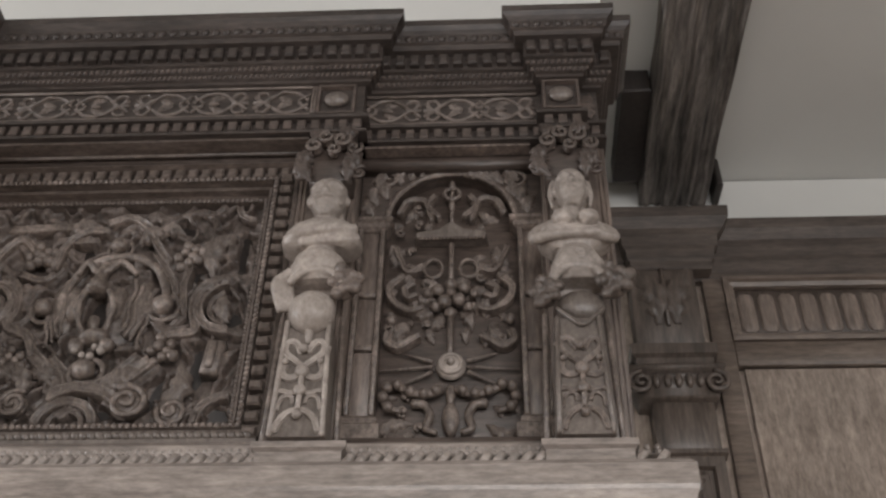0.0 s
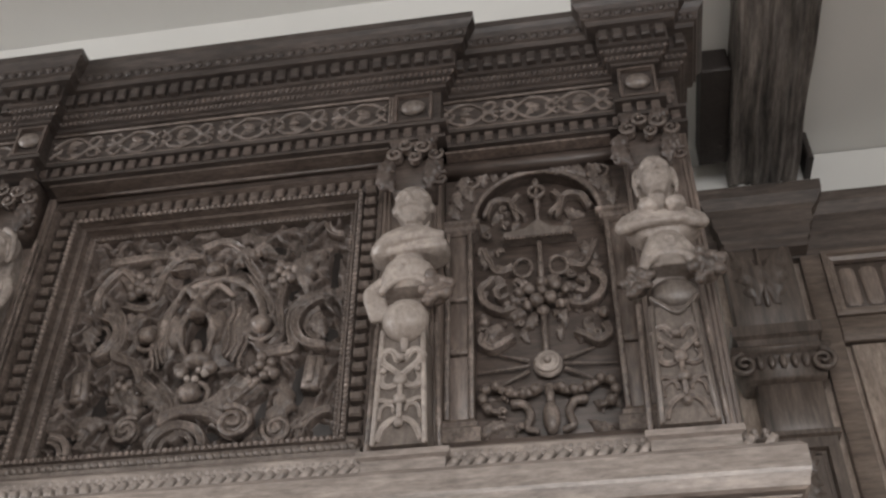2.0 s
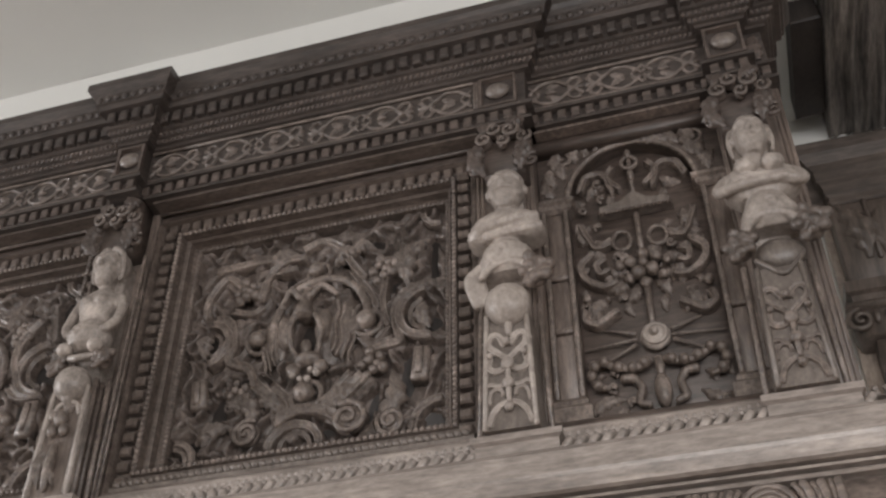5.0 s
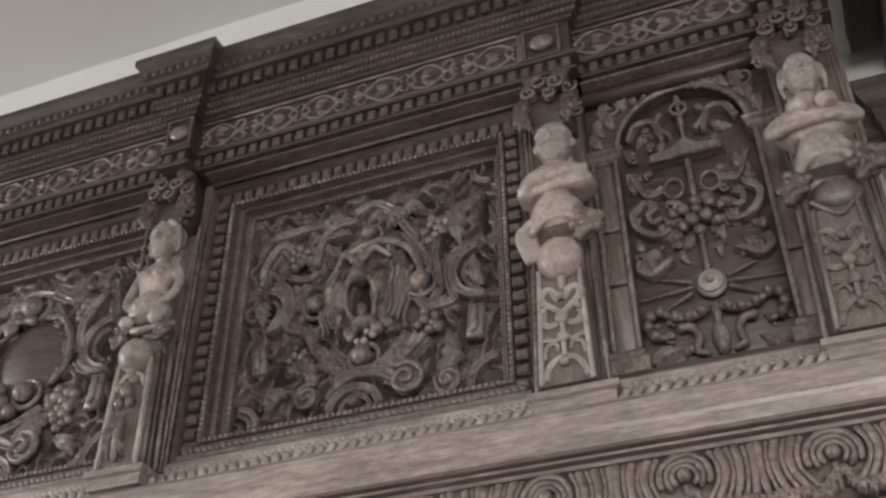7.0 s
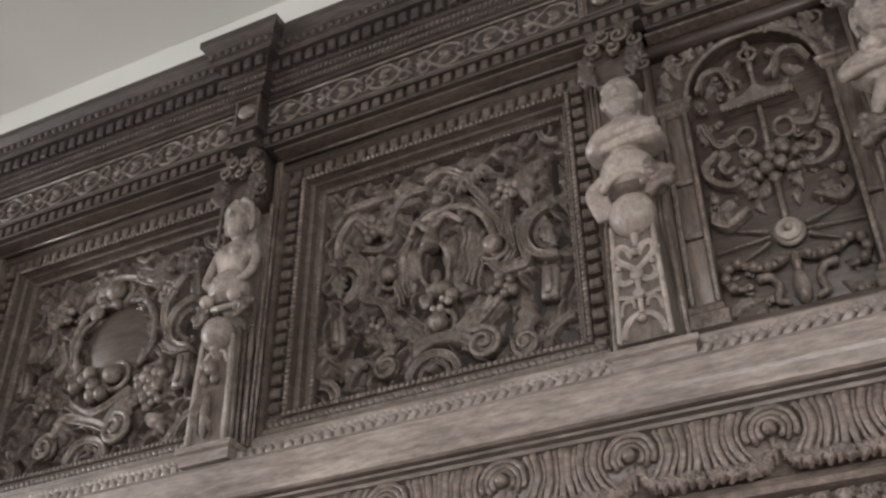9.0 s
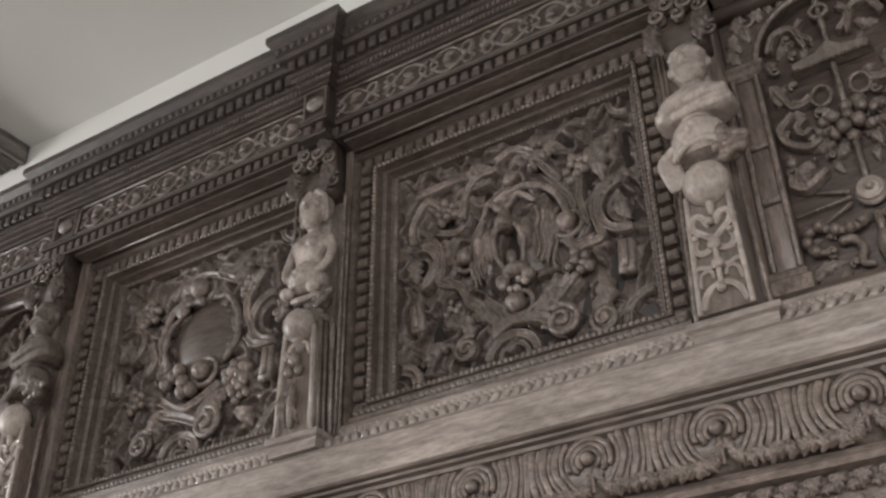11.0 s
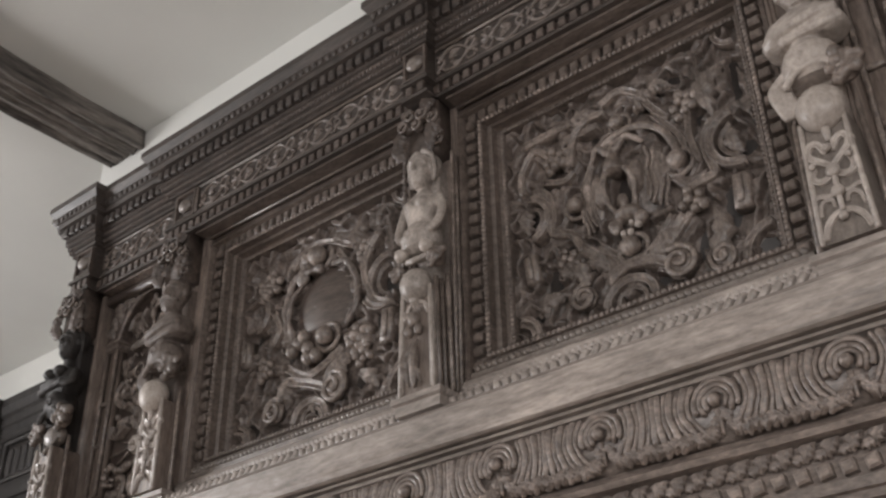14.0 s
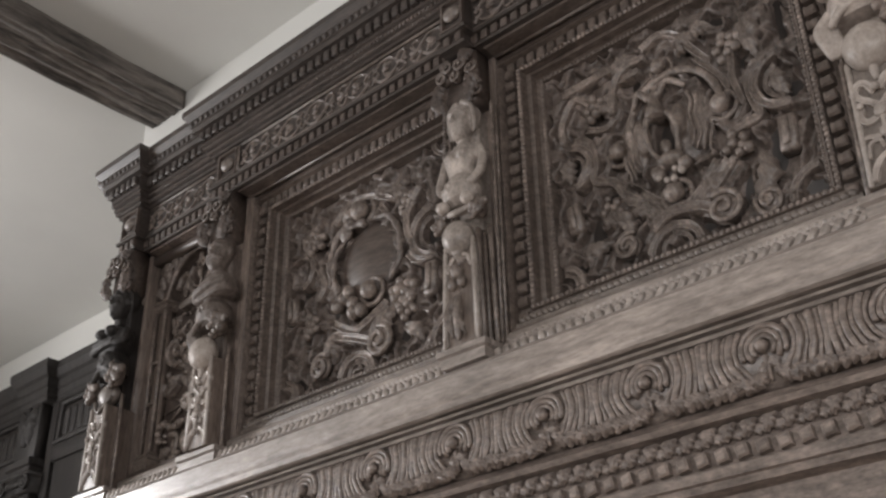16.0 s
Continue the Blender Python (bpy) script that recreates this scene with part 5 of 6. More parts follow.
def disc_scroll(root, xm, x, z, r, way=1, start=90, y=1.488):
    b = tube(Build(), spiral_points(xm + x, y, z, r, 1.7, start, way, 26, 0.010), r * 0.20, r * 0.13, 7)
    ball(b, xm + x, y + 0.006, z, r * 0.85, 0.012, r * 0.85, 0, 14, 6)
    return part("scroll", hew(b), CARVED, root)


def boss(root, xm, x, z, r, y=1.486, mat=None, name="boss"):
    b = ball(Build(), xm + x, y, z, r, r * 0.9, r, 0, 14, 9)
    tube(b, arc_points(xm + x, y + 0.012, z, r * 1.45, r * 1.45, 0, 360, 18), r * 0.3, None, 6)
    return part(name, hew(b), mat or CARVED, root)


def fruit(root, xm, x, z, r, count, seed, y=1.484):
    rng = random.Random(seed)
    for i in range(count):
        a, q = i * 2.4, r * math.sqrt((i + 0.3) / count)
        s = r * rng.uniform(0.30, 0.42)
        part("fruit", ball(Build(), xm + x + q * math.cos(a), y + rng.uniform(0, 0.008), z + q * math.sin(a), s, s, s, 0, 9, 6), CARVED, root)


def carved_leaf(root, xm, x, z, ln, wd, angle, y=1.505, d=0.02, bend=0.15):
    return part("leaf", hew(leaf(Build(), xm + x, y, z, ln, wd, angle, d, bend), 0.0014), CARVED, root)


def ring(root, xm, x, z, r, a0, a1, w=0.010, y=1.492, rz=None):
    return part("ring_band", hew(band(Build(), arc_points(xm + x, y, z, r, rz or r, a0, a1, 22), w * 1.25, None, 1.511 - y)), CARVED, root)


def clasp(root, xm, x, z, w, h, turn=0):
    b = block(Build(), -w / 2, w / 2, 1.480, 1.508, -h / 2, h / 2, 0.005)
    block(b, -w * 0.2, w * 0.2, 1.474, 1.482, -h * 0.38, h * 0.38, 0.003)
    ob = part("clasp", b, CARVED, root)
    ob.location, ob.rotation_euler = (xm + x, 0, z), (0, radians(turn), 0)
    return ob


def sprinkle(root, xm, spots, rng, yg, big):
    """Small serrated leaves, tendrils and berries that crowd the ground between the main forms."""
    for x, z in spots:
        k = rng.random()
        if k < 0.60:
            ln = rng.uniform(0.026, 0.044) * big
            part("leaf", hew(leaf(Build(), xm + x, yg, z, ln, ln * rng.uniform(0.4, 0.6), rng.uniform(0, 360), rng.uniform(0.012, 0.024) * big, rng.uniform(-0.3, 0.3), rng.choice((2, 3, 4))), 0.0016), CARVED, root)
        elif k < 0.90:
            r = rng.uniform(0.009, 0.015) * big
            part("tendril", hew(tube(Build(), spiral_points(xm + x, yg - rng.uniform(0.008, 0.016) * big, z, r, 1.2, rng.uniform(0, 360), rng.choice((-1, 1)), 14, 0.006), 0.0048 * big, 0.003, 6), 0.0012), CARVED, root)
        else:
            r = rng.uniform(0.006, 0.009) * big
            part("berry", hew(ball(Build(), xm + x, yg - 0.012 * big, z, r, r, r, 0, 8, 6)), CARVED, root)


def relief_ground(root, xm, seed, mounds, hollows, plates):
    """The crowded carved ground of a square panel, cut away to the shade-dark board behind and crossed by flat straps.
    """
    r = Relief(HALF, Z0, Z1 - 0.002).scrollwork(seed, -0.006, 0.022, 0.036)
    for m in mounds:
        r.mound(*m)
    for h in hollows:
        r.hollow(*h)
    for pts, w, h in plates:
        r.plate(pts, w, h)
    return r.board("carved_ground", xm, 1.5115, TENDRIL, root, "crowded carved scrollwork with deep dark hollows")


def shared_strapwork(root, xm, m):
    """What both square panels have in common; m = 1 or -1 mirrors it."""
    def c(x, z):
        return (m * x, z)
    # quarter rings in the corners
    ring(root, xm, m * -0.243, 2.306, 0.040, 0 if m > 0 else 90, 90 if m > 0 else 180)
    ring(root, xm, m * 0.243, 2.306, 0.050, 90 if m > 0 else 0, 180 if m > 0 else 90, 0.013)
    ring(root, xm, m * -0.243, 2.306, 0.028, 0 if m > 0 else 90, 90 if m > 0 else 180, 0.007)
    ring(root, xm, m * 0.240, 2.768, 0.034, 180 if m > 0 else 270, 270 if m > 0 else 360)
    # bottom arch with a small fleur
    ring(root, xm, m * -0.012, 2.302, 0.046, 0, 180, 0.013, 1.484, 0.040)
    ring(root, xm, m * -0.012, 2.302, 0.027, 0, 180, 0.007, 1.490, 0.026)
    part("fleur", leaf(Build(), xm - m * 0.012, 1.500, 2.334, 0.034, 0.014, 90, 0.016, 0.0, 1), CARVED, root)


# ---- the square panel with the maned mask
A = frame_a
shared_strapwork(A, PA, 1)
b = Build()                                    # cartouche and mask, one plain carved mass round an open mouth
tube(b, arc_points(PA + 0.014, 1.492, 2.545, 0.092, 0.104, -5, 190, 30), 0.0085, None, 8)
loft(b, PA - 0.014, 1.490, [(2.556, 0, 0.010, -0.004, 0.012), (2.563, 0, 0.019, -0.008, 0.020), (2.574, 0, 0.017, -0.008, 0.020), (2.592, 0, 0.011, -0.004, 0.017), (2.612, 0, 0.0085, 0.000, 0.014), (2.632, 0, 0.0095, 0.004, 0.012)], 18, 2.2)
for s in (-1, 1):
    tube(b, smooth_line([(PA - 0.014 + s * 0.010, 1.480, 2.606), (PA - 0.010 + s * 0.030, 1.474, 2.622), (PA - 0.004 + s * 0.052, 1.482, 2.602)]), 0.0075, 0.0055, 8)
    tube(b, smooth_line([(PA - 0.010 + s * 0.020, 1.474, 2.560), (PA - 0.006 + s * 0.030, 1.474, 2.530), (PA - 0.004 + s * 0.026, 1.480, 2.496), (PA + s * 0.018, 1.482, 2.474)]), 0.0060, 0.0060, 8)
for s in (-1, 1):
    ball(b, PA - 0.012 + s * 0.036, 1.490, 2.538, 0.016, 0.018, 0.038, s * 6, 14, 10)
    ball(b, PA - 0.006 + s * 0.064, 1.500, 2.535, 0.026, 0.014, 0.062, s * 6, 14, 10)
ball(b, PA - 0.010, 1.494, 2.502, 0.012, 0.012, 0.018, 0, 12, 8)
ball(b, PA + 0.002, 1.484, 2.466, 0.026, 0.020, 0.016, 0, 12, 8)
for s in (-1, 1):
    ball(b, PA + 0.004 + s * 0.026, 1.478, 2.444, 0.013, 0.013, 0.015, s * 25, 12, 8)
fuse(part("mask_cartouche", hew(b, 0.0020, 0.014), CARVED, A, "oval cartouche with a worn maned mask"), 0.0026)
for s in (-1, 1):
    for k in range(4):
        x0 = -0.006 + s * (0.054 + k * 0.0095)
        pts = [(PA + x0 + s * 0.004 * math.sin(i * 1.9 + k) + s * 0.0012 * i * (2 - i * 0.5), 1.486 + k * 0.003, 2.590 - k * 0.008 - i * 0.022) for i in range(6)]
        part("mane_lock", hew(tube(Build(), smooth_line(pts, 4), 0.0046, 0.0028, 7)), CARVED, A)
for x, z, r in ((-0.020, 2.434, 0.0070), (-0.006, 2.424, 0.0060), (0.008, 2.422, 0.0065), (0.024, 2.432, 0.0075), (0.012, 2.440, 0.006)):
    part("tooth_bead", ball(Build(), PA + x, 1.474, z, r, r, r, 0, 9, 6), PALE, A)
boss(A, PA, 0.002, 2.669, 0.015, 1.484)
boss(A, PA, 0.106, 2.534, 0.018, 1.484)
boss(A, PA, -0.102, 2.532, 0.017, 1.484)
boss(A, PA, 0.003, 2.397, 0.019, 1.476)
# lower cartouche band
strap(A, PA, [(-0.067, 2.432), (-0.031, 2.396), (0.006, 2.374), (0.041, 2.382), (0.085, 2.430)], 0.014, 1.484)
strap(A, PA, [(-0.096, 2.436), (-0.063, 2.404), (-0.038, 2.383), (-0.038, 2.347)], 0.018, 1.482)
strap(A, PA, [(0.107, 2.420), (0.074, 2.387), (0.052, 2.367), (0.051, 2.348)], 0.018, 1.482)
strap(A, PA, [(-0.049, 2.348), (-0.012, 2.366), (0.038, 2.359), (0.066, 2.342)], 0.016, 1.478)
carved_leaf(A, PA, 0.072, 2.378, 0.075, 0.034, 40, 1.494, 0.024)
carved_leaf(A, PA, -0.067, 2.387, 0.065, 0.030, -40, 1.494, 0.022)
disc_scroll(A, PA, 0.088, 2.330, 0.033, -1, 120, 1.474)
disc_scroll(A, PA, -0.097, 2.334, 0.027, 1, 60, 1.480)
disc_scroll(A, PA, 0.159, 2.320, 0.026, 1, 160, 1.486)
# side brackets and C rings
ring(A, PA, 0.220, 2.531, 0.052, 95, 275, 0.013, 1.482)
ring(A, PA, 0.220, 2.531, 0.034, 110, 260, 0.008, 1.490)
ring(A, PA, -0.206, 2.540, 0.045, -80, 80, 0.012, 1.482)
ring(A, PA, -0.206, 2.540, 0.028, -70, 70, 0.007, 1.490)
strap(A, PA, [(0.185, 2.573), (0.164, 2.565), (0.160, 2.525), (0.169, 2.480), (0.142, 2.474), (0.115, 2.467)], 0.013, 1.484)
strap(A, PA, [(0.138, 2.624), (0.135, 2.574), (0.145, 2.520)], 0.010, 1.486)
strap(A, PA, [(-0.196, 2.596), (-0.164, 2.582), (-0.151, 2.531), (-0.155, 2.495), (-0.115, 2.474), (-0.096, 2.436)], 0.014, 1.484)
strap(A, PA, [(-0.215, 2.603), (-0.213, 2.650), (-0.182, 2.690), (-0.146, 2.659)], 0.012, 1.484)
strap(A, PA, [(-0.165, 2.610), (-0.122, 2.595), (-0.100, 2.607)], 0.010, 1.486)
strap(A, PA, [(-0.106, 2.624), (-0.094, 2.678), (-0.064, 2.706), (-0.026, 2.707)], 0.012, 1.484)
strap(A, PA, [(-0.028, 2.724), (0.008, 2.738), (0.044, 2.719), (0.068, 2.677), (0.098, 2.631)], 0.012, 1.484)
strap(A, PA, [(-0.088, 2.685), (-0.041, 2.685)], 0.012, 1.486)
strap(A, PA, [(0.070, 2.656), (0.111, 2.594), (0.123, 2.561)], 0.010, 1.488)
strap(A, PA, [(0.166, 2.745), (0.166, 2.638)], 0.006, 1.490)
strap(A, PA, [(-0.212, 2.716), (-0.142, 2.720), (-0.059, 2.721)], 0.013, 1.488)
clasp(A, PA, 0.208, 2.425, 0.030, 0.066, 4)
clasp(A, PA, -0.205, 2.434, 0.030, 0.062, -6)
carved_leaf(A, PA, 0.200, 2.648, 0.11, 0.040, 70, 1.500, 0.030, 0.25)
carved_leaf(A, PA, 0.187, 2.595, 0.060, 0.026, 20, 1.500, 0.022, -0.2)
carved_leaf(A, PA, 0.060, 2.691, 0.055, 0.028, 30, 1.496, 0.024)
carved_leaf(A, PA, 0.092, 2.701, 0.050, 0.024, -10, 1.496, 0.022)
carved_leaf(A, PA, -0.072, 2.715, 0.060, 0.026, 20, 1.498, 0.020)
carved_leaf(A, PA, 0.215, 2.530, 0.060, 0.030, 100, 1.500, 0.022)
carved_leaf(A, PA, -0.207, 2.544, 0.055, 0.026, 80, 1.500, 0.022)
carved_leaf(A, PA, 0.141, 2.375, 0.100, 0.036, 75, 1.498, 0.028, -0.25)
carved_leaf(A, PA, -0.119, 2.384, 0.090, 0.032, -60, 1.498, 0.026, 0.2)
carved_leaf(A, PA, -0.169, 2.351, 0.070, 0.028, 20, 1.500, 0.020)
carved_leaf(A, PA, -0.130, 2.413, 0.060, 0.026, 140, 1.500, 0.020)
fruit(A, PA, 0.123, 2.441, 0.026, 8, 1)
fruit(A, PA, 0.134, 2.644, 0.028, 9, 2)
fruit(A, PA, -0.138, 2.649, 0.028, 9, 3)
fruit(A, PA, -0.126, 2.423, 0.022, 7, 4)
relief_ground(A, PA, 5.3, [(0.004, 2.552, 0.084, 0.100, 0.022)],
              [(-0.148, 2.600, 0.030, 0.008, 4), (-0.128, 2.462, 0.022, 0.012), (-0.078, 2.400, 0.020, 0.010, -40), (0.088, 2.398, 0.022, 0.009, 40), (-0.034, 2.334, 0.018, 0.010, 30),
               (0.040, 2.328, 0.016, 0.010, -30), (0.122, 2.368, 0.010, 0.030, -15), (-0.196, 2.545, 0.020, 0.040), (0.186, 2.538, 0.022, 0.034), (0.226, 2.512, 0.016, 0.022),
               (-0.214, 2.330, 0.022, 0.022), (0.228, 2.312, 0.020, 0.026), (0.152, 2.612, 0.018, 0.012, 20), (0.180, 2.420, 0.012, 0.040), (0.055, 2.686, 0.008, 0.006),
               (-0.150, 2.728, 0.050, 0.007), (-0.056, 2.664, 0.010, 0.016, 30), (0.226, 2.660, 0.010, 0.050), (-0.170, 2.400, 0.014, 0.030), (0.120, 2.722, 0.020, 0.008, -20),
               (-0.011, 2.520, 0.018, 0.046), (-0.044, 2.590, 0.013, 0.007, 10), (0.020, 2.590, 0.013, 0.007, -10)],
              [([(-0.183, 2.690), (-0.212, 2.640), (-0.212, 2.600), (-0.180, 2.578), (-0.157, 2.555), (-0.155, 2.505), (-0.156, 2.478), (-0.118, 2.476)], 0.020, 0.020),
               ([(-0.090, 2.426), (-0.060, 2.398), (-0.050, 2.352), (-0.060, 2.334)], 0.024, 0.024), ([(0.118, 2.404), (0.082, 2.372), (0.068, 2.342)], 0.024, 0.024),
               ([(0.217, 2.590), (0.178, 2.572), (0.161, 2.548), (0.166, 2.512), (0.204, 2.488)], 0.018, 0.020), ([(-0.100, 2.690), (-0.085, 2.640), (-0.108, 2.596)], 0.018, 0.018),
               ([(0.108, 2.610), (0.136, 2.574), (0.140, 2.520), (0.112, 2.484)], 0.018, 0.018)])

# ---- the square panel with the smooth oval cartouche
B = frame_b
shared_strapwork(B, PB, 1)
b = Build()
part("oval_dome", hew(ball(Build(), PB + 0.012, 1.506, 2.560, 0.094, 0.028, 0.096, 14, 28, 16), 0.0022, 0.03), OAK, B, "smooth dark oval dome")
tube(b, smooth_line([(PB - 0.052, 1.484, 2.474), (PB - 0.088, 1.484, 2.510), (PB - 0.096, 1.482, 2.560), (PB - 0.092, 1.480, 2.610), (PB - 0.070, 1.480, 2.648), (PB - 0.030, 1.482, 2.656), (PB + 0.010, 1.482, 2.648)]), 0.0062, 0.0100, 9)
tube(b, smooth_line([(PB - 0.066, 1.480, 2.500), (PB - 0.078, 1.474, 2.550), (PB - 0.070, 1.474, 2.590), (PB - 0.048, 1.480, 2.628)]), 0.0080, 0.0050, 9)
tube(b, smooth_line([(PB + 0.040, 1.486, 2.652), (PB + 0.080, 1.486, 2.640), (PB + 0.108, 1.488, 2.590), (PB + 0.112, 1.488, 2.530), (PB + 0.084, 1.486, 2.486)]), 0.0085, 0.0070, 9)
ball(b, PB - 0.084, 1.482, 2.506, 0.014, 0.013, 0.024, 16, 12, 8)
ball(b, PB - 0.050, 1.484, 2.640, 0.020, 0.012, 0.014, -20, 12, 8)
fuse(part("oval_cartouche", hew(b, 0.0044, 0.018), TENDRIL, B, "curled leather-like rim of the cartouche"), 0.0028)
boss(B, PB, -0.008, 2.687, 0.024, 1.482)
boss(B, PB, 0.033, 2.473, 0.021, 1.474, None, "fruit")
for k, (x, z) in enumerate(((-0.016, 2.458), (-0.049, 2.481), (-0.064, 2.466), (0.005, 2.438), (-0.015, 2.437), (-0.034, 2.492))):
    part("fruit", ball(Build(), PB + x, 1.476 + 0.004 * (k % 2), z, 0.015, 0.015, 0.017, 0, 10, 7), CARVED, B)
strap(B, PB, [(-0.084, 2.436), (-0.024, 2.400), (0.017, 2.406), (0.076, 2.434)], 0.015, 1.482)
strap(B, PB, [(-0.101, 2.356), (-0.082, 2.398), (-0.024, 2.384), (0.038, 2.356)], 0.018, 1.478)
strap(B, PB, [(0.033, 2.362), (0.047, 2.392), (0.086, 2.414)], 0.015, 1.480)
disc_scroll(B, PB, 0.068, 2.343, 0.036, -1, 100, 1.472)
disc_scroll(B, PB, -0.108, 2.339, 0.030, 1, 40, 1.474)
carved_leaf(B, PB, -0.076, 2.380, 0.07, 0.034, 70, 1.494, 0.026)
carved_leaf(B, PB, 0.077, 2.386, 0.08, 0.032, 60, 1.494, 0.026)
ring(B, PB, 0.204, 2.555, 0.055, 90, 270, 0.014, 1.482)
ring(B, PB, 0.204, 2.555, 0.036, 100, 260, 0.008, 1.490)
strap(B, PB, [(0.174, 2.677), (0.139, 2.632), (0.134, 2.583), (0.154, 2.534)], 0.014, 1.482)
strap(B, PB, [(0.134, 2.525), (0.164, 2.498), (0.211, 2.495)], 0.012, 1.484)
clasp(B, PB, 0.197, 2.446, 0.032, 0.075, 3)
clasp(B, PB, -0.224, 2.512, 0.030, 0.062, -4)
ring(B, PB, -0.202, 2.601, 0.042, -80, 80, 0.012, 1.484)
strap(B, PB, [(-0.144, 2.597), (-0.118, 2.544), (-0.138, 2.508)], 0.013, 1.484)
strap(B, PB, [(-0.092, 2.684), (-0.049, 2.720), (0.018, 2.715), (0.093, 2.678)], 0.013, 1.484)
strap(B, PB, [(0.051, 2.678), (0.093, 2.617), (0.114, 2.558)], 0.012, 1.486)
carved_leaf(B, PB, -0.036, 2.683, 0.07, 0.030, 40, 1.496, 0.024)
carved_leaf(B, PB, 0.061, 2.700, 0.06, 0.026, 10, 1.496, 0.024)
carved_leaf(B, PB, 0.118, 2.693, 0.07, 0.028, 60, 1.496, 0.024)
carved_leaf(B, PB, -0.172, 2.670, 0.07, 0.030, 60, 1.498, 0.022)
carved_leaf(B, PB, 0.145, 2.341, 0.07, 0.030, -40, 1.496, 0.024)
fruit(B, PB, 0.134, 2.651, 0.026, 8, 11)
fruit(B, PB, 0.120, 2.442, 0.036, 11, 12)
fruit(B, PB, 0.135, 2.405, 0.026, 8, 13)
fruit(B, PB, -0.160, 2.666, 0.030, 10, 14)
fruit(B, PB, -0.157, 2.455, 0.026, 8, 15)
relief_ground(B, PB, 11.7, [(0.140, 2.420, 0.050, 0.040, 0.014)],
              [(0.188, 2.556, 0.022, 0.040), (0.222, 2.540, 0.012, 0.030), (0.215, 2.690, 0.020, 0.040), (0.020, 2.330, 0.022, 0.012, -20), (-0.040, 2.342, 0.020, 0.012, 30), (0.228, 2.312, 0.022, 0.026),
               (0.110, 2.362, 0.022, 0.012, 60), (-0.095, 2.500, 0.014, 0.036, -10), (-0.120, 2.400, 0.020, 0.020), (-0.196, 2.560, 0.016, 0.036), (0.160, 2.480, 0.010, 0.030), (0.060, 2.664, 0.018, 0.008, -30),
               (-0.214, 2.330, 0.022, 0.022), (-0.070, 2.700, 0.022, 0.008, 20), (0.150, 2.620, 0.012, 0.020)],
              [([(0.185, 2.708), (0.198, 2.656), (0.198, 2.614), (0.150, 2.578), (0.143, 2.512)], 0.022, 0.022), ([(0.131, 2.450), (0.066, 2.410), (0.036, 2.380), (0.056, 2.352)], 0.024, 0.026),
               ([(0.036, 2.368), (-0.020, 2.384), (-0.070, 2.384), (-0.094, 2.352)], 0.026, 0.026), ([(-0.190, 2.650), (-0.150, 2.600), (-0.150, 2.530)], 0.020, 0.018)])


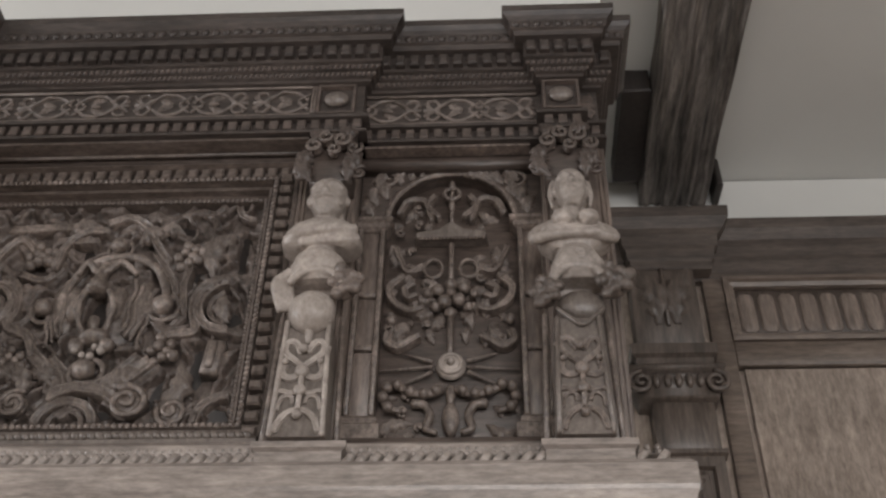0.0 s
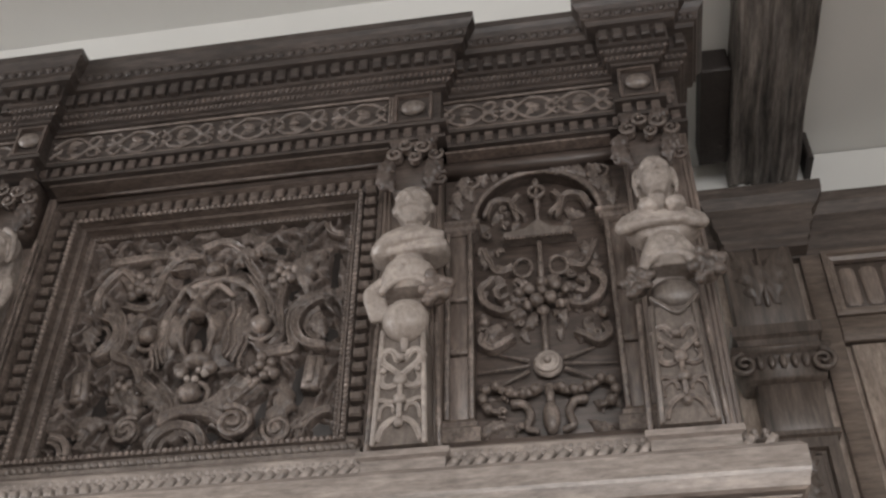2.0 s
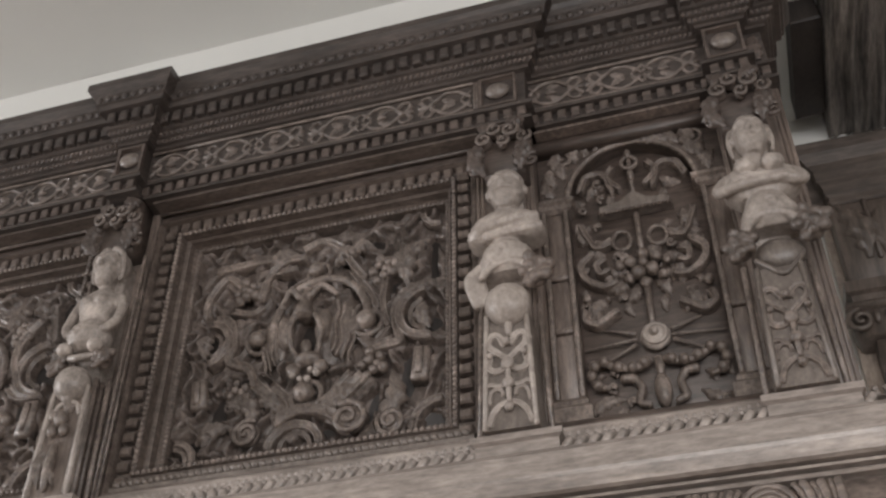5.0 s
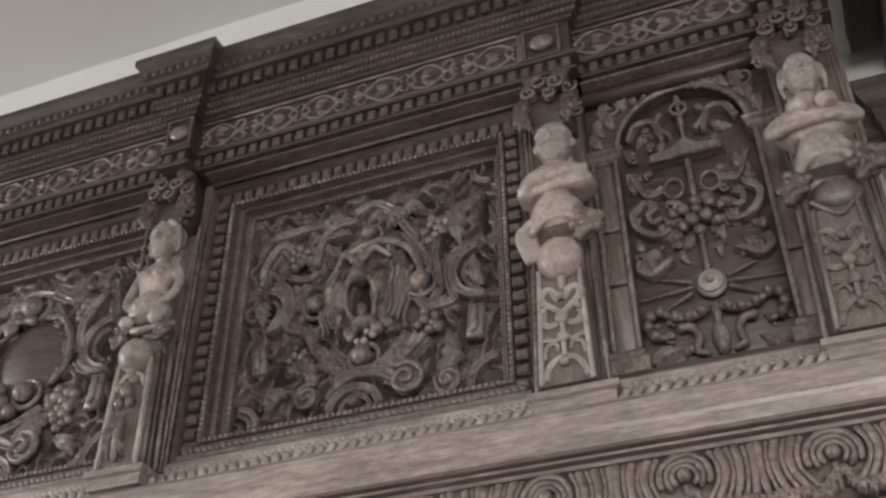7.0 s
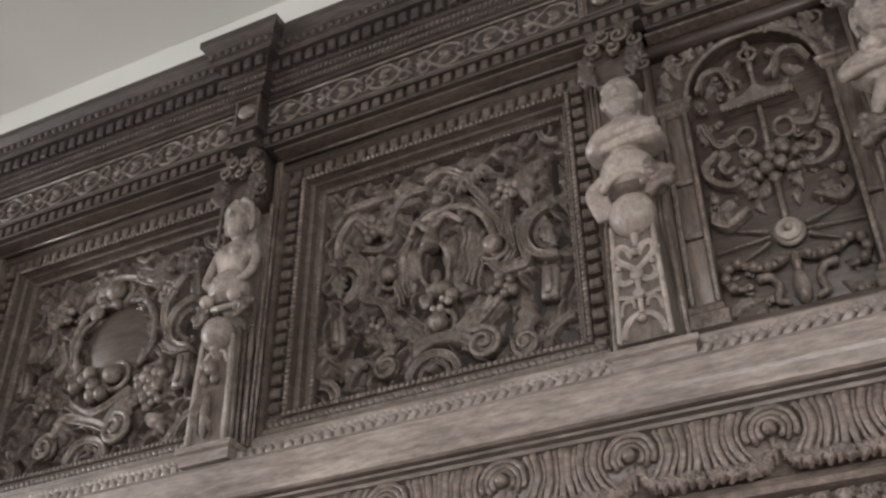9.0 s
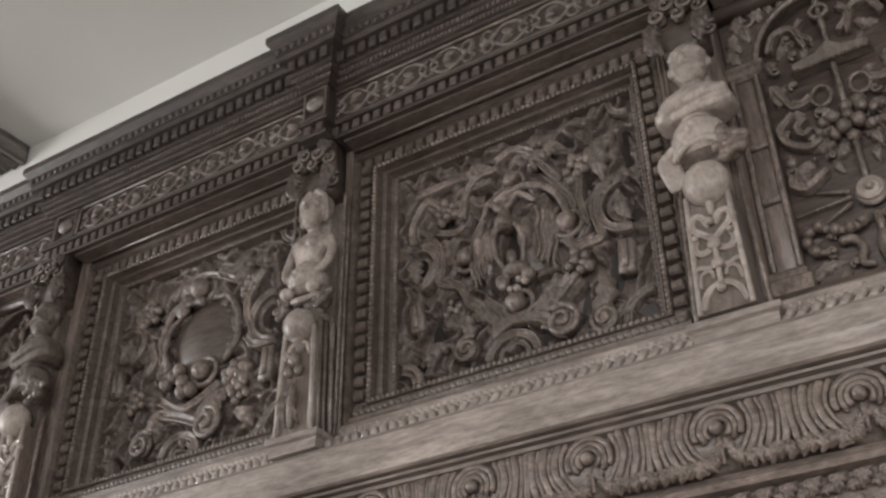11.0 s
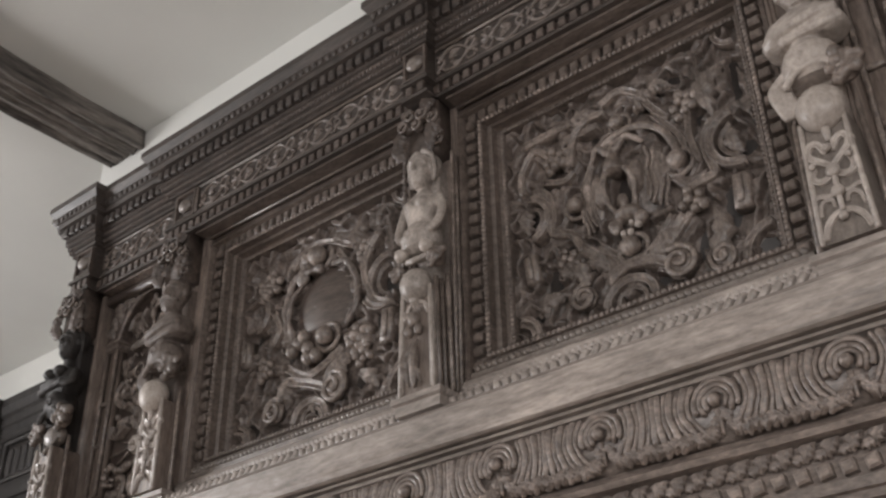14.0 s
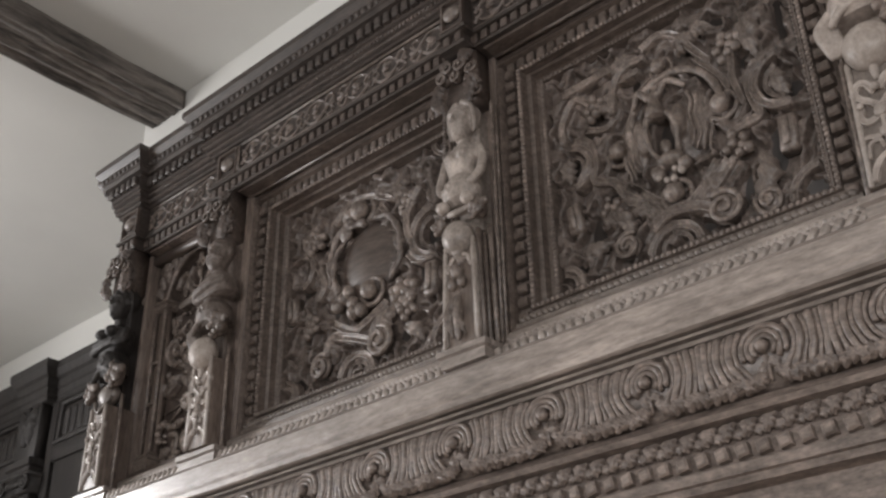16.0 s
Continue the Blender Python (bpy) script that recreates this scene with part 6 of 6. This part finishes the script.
# ---- candelabrum of the arched panels
def candelabrum(root, xm, seed):
    yc = 1.490

    def both(name, fn):
        for s in (-1, 1):
            part(name, hew(fn(s), 0.0013), CARVED, root)

    def line(pts, r, r1=None, y=1.490):
        return lambda s: band(Build(), smooth_line([(xm + s * x, y - 0.006, z) for x, z in pts], 5), r * 2.2, (r1 or r) * 2.2, 0.018)

    part("stem", tube(Build(), [(xm, yc, 2.812), (xm, yc, 2.70)], 0.0042), CARVED, root)
    part("finial_ring", tube(Build(), arc_points(xm, yc - 0.004, 2.782, 0.014, 0.014, 0, 360, 16), 0.0042), CARVED, root)
    part("finial", ball(Build(), xm, yc - 0.004, 2.802, 0.007, 0.008, 0.012), CARVED, root)
    part("finial", ball(Build(), xm, yc - 0.004, 2.752, 0.007, 0.008, 0.014), CARVED, root)
    both("top_curl", line([(-0.094, 2.735), (-0.080, 2.765), (-0.052, 2.768), (-0.042, 2.742), (-0.036, 2.718)], 0.0062, 0.004))
    both("top_curl", line([(-0.030, 2.78), (-0.045, 2.755), (-0.022, 2.725)], 0.005, 0.004))
    both("top_leaf", lambda s: leaf(Build(), xm + s * 0.065, 1.502, 2.735, 0.045, 0.018, 90 + s * 60, 0.014))
    # canopy bar
    b = Build()
    v = []
    for y, k in ((1.472, 0.92), (1.500, 1.0)):
        v += [(xm + q * k, y, z) for q, z in ((-0.066, 2.666), (0.066, 2.666), (0.066, 2.676), (0.024, 2.683), (0.0, 2.702), (-0.024, 2.683), (-0.066, 2.676))]
    b.add(v, [tuple(range(6, -1, -1))] + [(i, (i + 1) % 7, 7 + (i + 1) % 7, 7 + i) for i in range(7)])
    bar = part("canopy_bar", b, BOSSOAK, root, "", False)
    b = Build()
    for i in range(19):
        ball(b, xm - 0.057 + i * 0.00633, 1.4765, 2.6665, 0.0038, 0.005, 0.0036, 0, 6, 4)
    tagged(part("canopy_fringe", b, CARVED, root), kind="stuff")
    part("stem", tube(Build(), [(xm, yc, 2.664), (xm, yc, 2.58)], 0.0055), CARVED, root)
    both("loop", lambda s: tube(Build(), arc_points(xm + s * 0.031, yc - 0.002, 2.606, 0.016, 0.020, 0, 360, 16), 0.0036))
    both("loop_spur", line([(-0.048, 2.612), (-0.062, 2.606), (-0.076, 2.612)], 0.004, 0.002))
    both("side_sprig", line([(-0.098, 2.655), (-0.090, 2.63), (-0.075, 2.60), (-0.048, 2.604)], 0.005, 0.0035))
    both("side_leaf", lambda s: leaf(Build(), xm + s * 0.090, 1.502, 2.640, 0.05, 0.024, 90 + s * 25, 0.016))
    # bouquet
    rng = random.Random(seed)
    for x, z, r in ((0, 2.566, 0.012), (-0.022, 2.556, 0.012), (0.022, 2.560, 0.013), (-0.010, 2.530, 0.014), (0.014, 2.532, 0.013), (0.0, 2.508, 0.011), (-0.040, 2.552, 0.011),
                    (0.040, 2.548, 0.010), (-0.026, 2.520, 0.010), (0.030, 2.516, 0.010), (0.0, 2.548, 0.010)):
        e = hew(ball(Build(), xm + x, 1.484 + rng.uniform(-0.003, 0.004), z, r * 0.92, r * 0.92, r * 0.92, 0, 12, 8), 0.003, 0.009)
        part("blossom", e, CARVED, root)
    for s in (-1, 1):
        for a in (20, 60, -25, -60):
            part("bouquet_leaf", leaf(Build(), xm + s * 0.05 * math.cos(radians(a)), 1.501, 2.536 + 0.045 * math.sin(radians(a)), 0.045, 0.018, 90 - s * (90 - a), 0.018), CARVED, root)
    both("side_scroll", line([(-0.085, 2.585), (-0.104, 2.565), (-0.098, 2.535), (-0.070, 2.515), (-0.045, 2.520)], 0.0065, 0.0045, 1.488))
    both("side_scroll", line([(-0.062, 2.572), (-0.078, 2.56), (-0.072, 2.542), (-0.056, 2.548)], 0.0055, 0.004, 1.488))
    both("berry", lambda s: ball(Build(), xm + s * 0.086, 1.494, 2.592, 0.009, 0.009, 0.009))
    both("berry", lambda s: ball(Build(), xm + s * 0.100, 1.494, 2.500, 0.009, 0.009, 0.010))
    both("low_scroll", line([(-0.100, 2.472), (-0.104, 2.452), (-0.086, 2.440), (-0.066, 2.452), (-0.050, 2.462)], 0.0068, 0.0045, 1.488))
    both("low_leaf", lambda s: leaf(Build(), xm + s * 0.080, 1.502, 2.475, 0.05, 0.022, 90 + s * 40, 0.016))
    both("low_leaf", lambda s: leaf(Build(), xm + s * 0.030, 1.502, 2.470, 0.035, 0.014, 90 - s * 12, 0.014))
    part("stem", tube(Build(), [(xm, yc, 2.50), (xm, yc, 2.425)], 0.006), CARVED, root)
    # rosette and spears
    e = ball(Build(), xm + 0.002, 1.490, 2.402, 0.025, 0.014, 0.025, 0, 18, 8)
    ros = part("rosette", e, PALE, root, "pale round rosette")
    part("rosette_ring", tube(Build(), arc_points(xm + 0.002, 1.480, 2.402, 0.017, 0.017, 0, 360, 20), 0.0042), PALE, root)
    part("rosette_bud", ball(Build(), xm + 0.002, 1.474, 2.402, 0.007, 0.007, 0.007, 0, 10, 7), PALE, root)
    both("spear", lambda s: tube(Build(), [(xm + s * 0.028, yc, 2.402), (xm + s * 0.112, yc + 0.004, 2.398)], 0.0032, 0.0016, 6))
    both("spear", lambda s: tube(Build(), [(xm + s * 0.030, yc, 2.412), (xm + s * 0.078, yc + 0.004, 2.432)], 0.0042, 0.0016, 6))
    both("spear", lambda s: tube(Build(), [(xm + s * 0.030, yc, 2.392), (xm + s * 0.080, yc + 0.004, 2.368)], 0.0042, 0.0016, 6))
    # foot: vase and scrolls
    b = ball(Build(), xm + 0.002, 1.490, 2.303, 0.014, 0.014, 0.030, 0, 12, 10)
    tube(b, [(xm + 0.002, 1.492, 2.33), (xm + 0.002, 1.492, 2.362)], 0.006, 0.009)
    part("vase", b, CARVED, root)
    for s in (-1, 1):
        pts = smooth_line([(xm + s * x, 1.488, z) for x, z in ((-0.012, 2.358), (-0.035, 2.348), (-0.062, 2.352), (-0.088, 2.366), (-0.104, 2.352), (-0.100, 2.326), (-0.078, 2.318))], 5)
        part("foot_scroll", tube(Build(), pts, 0.0075, 0.005, 7), CARVED, root)
        for k in range(2, len(pts) - 4, 4):
            part("foot_knuckle", ball(Build(), pts[k].x, 1.484, pts[k].z, 0.0095, 0.010, 0.0095, 0, 8, 6), CARVED, root)
        part("foot_curl", tube(Build(), smooth_line([(xm + s * x, 1.490, z) for x, z in ((-0.058, 2.332), (-0.040, 2.330), (-0.030, 2.310), (-0.036, 2.288), (-0.020, 2.280))], 5), 0.0085, 0.0055, 7), CARVED, root)
        part("foot_leaf", leaf(Build(), xm + s * 0.085, 1.502, 2.290, 0.06, 0.020, 90 + s * 70, 0.014), CARVED, root)


def arch_foliage(root, xm, seed):
    rng, spots = random.Random(seed), []
    for j in range(16):
        for i in range(8):
            x = (i + 0.5 + rng.uniform(-0.4, 0.4)) / 8 * 0.216 - 0.108
            z = 2.268 + (j + 0.5 + rng.uniform(-0.4, 0.4)) / 16 * 0.53
            if abs(x) > 0.035 and (z < 2.66 or math.hypot(x, z - 2.706) < 0.098) and not 2.36 < z < 2.445 and rng.random() < 0.85:
                spots.append((x, z))
    sprinkle(root, xm, spots, rng, 1.5015, 0.66)


arch_foliage(arch_r, AR, 31)
arch_foliage(arch_l, AL, 32)
candelabrum(arch_r, AR, 21)
candelabrum(arch_l, AL, 22)
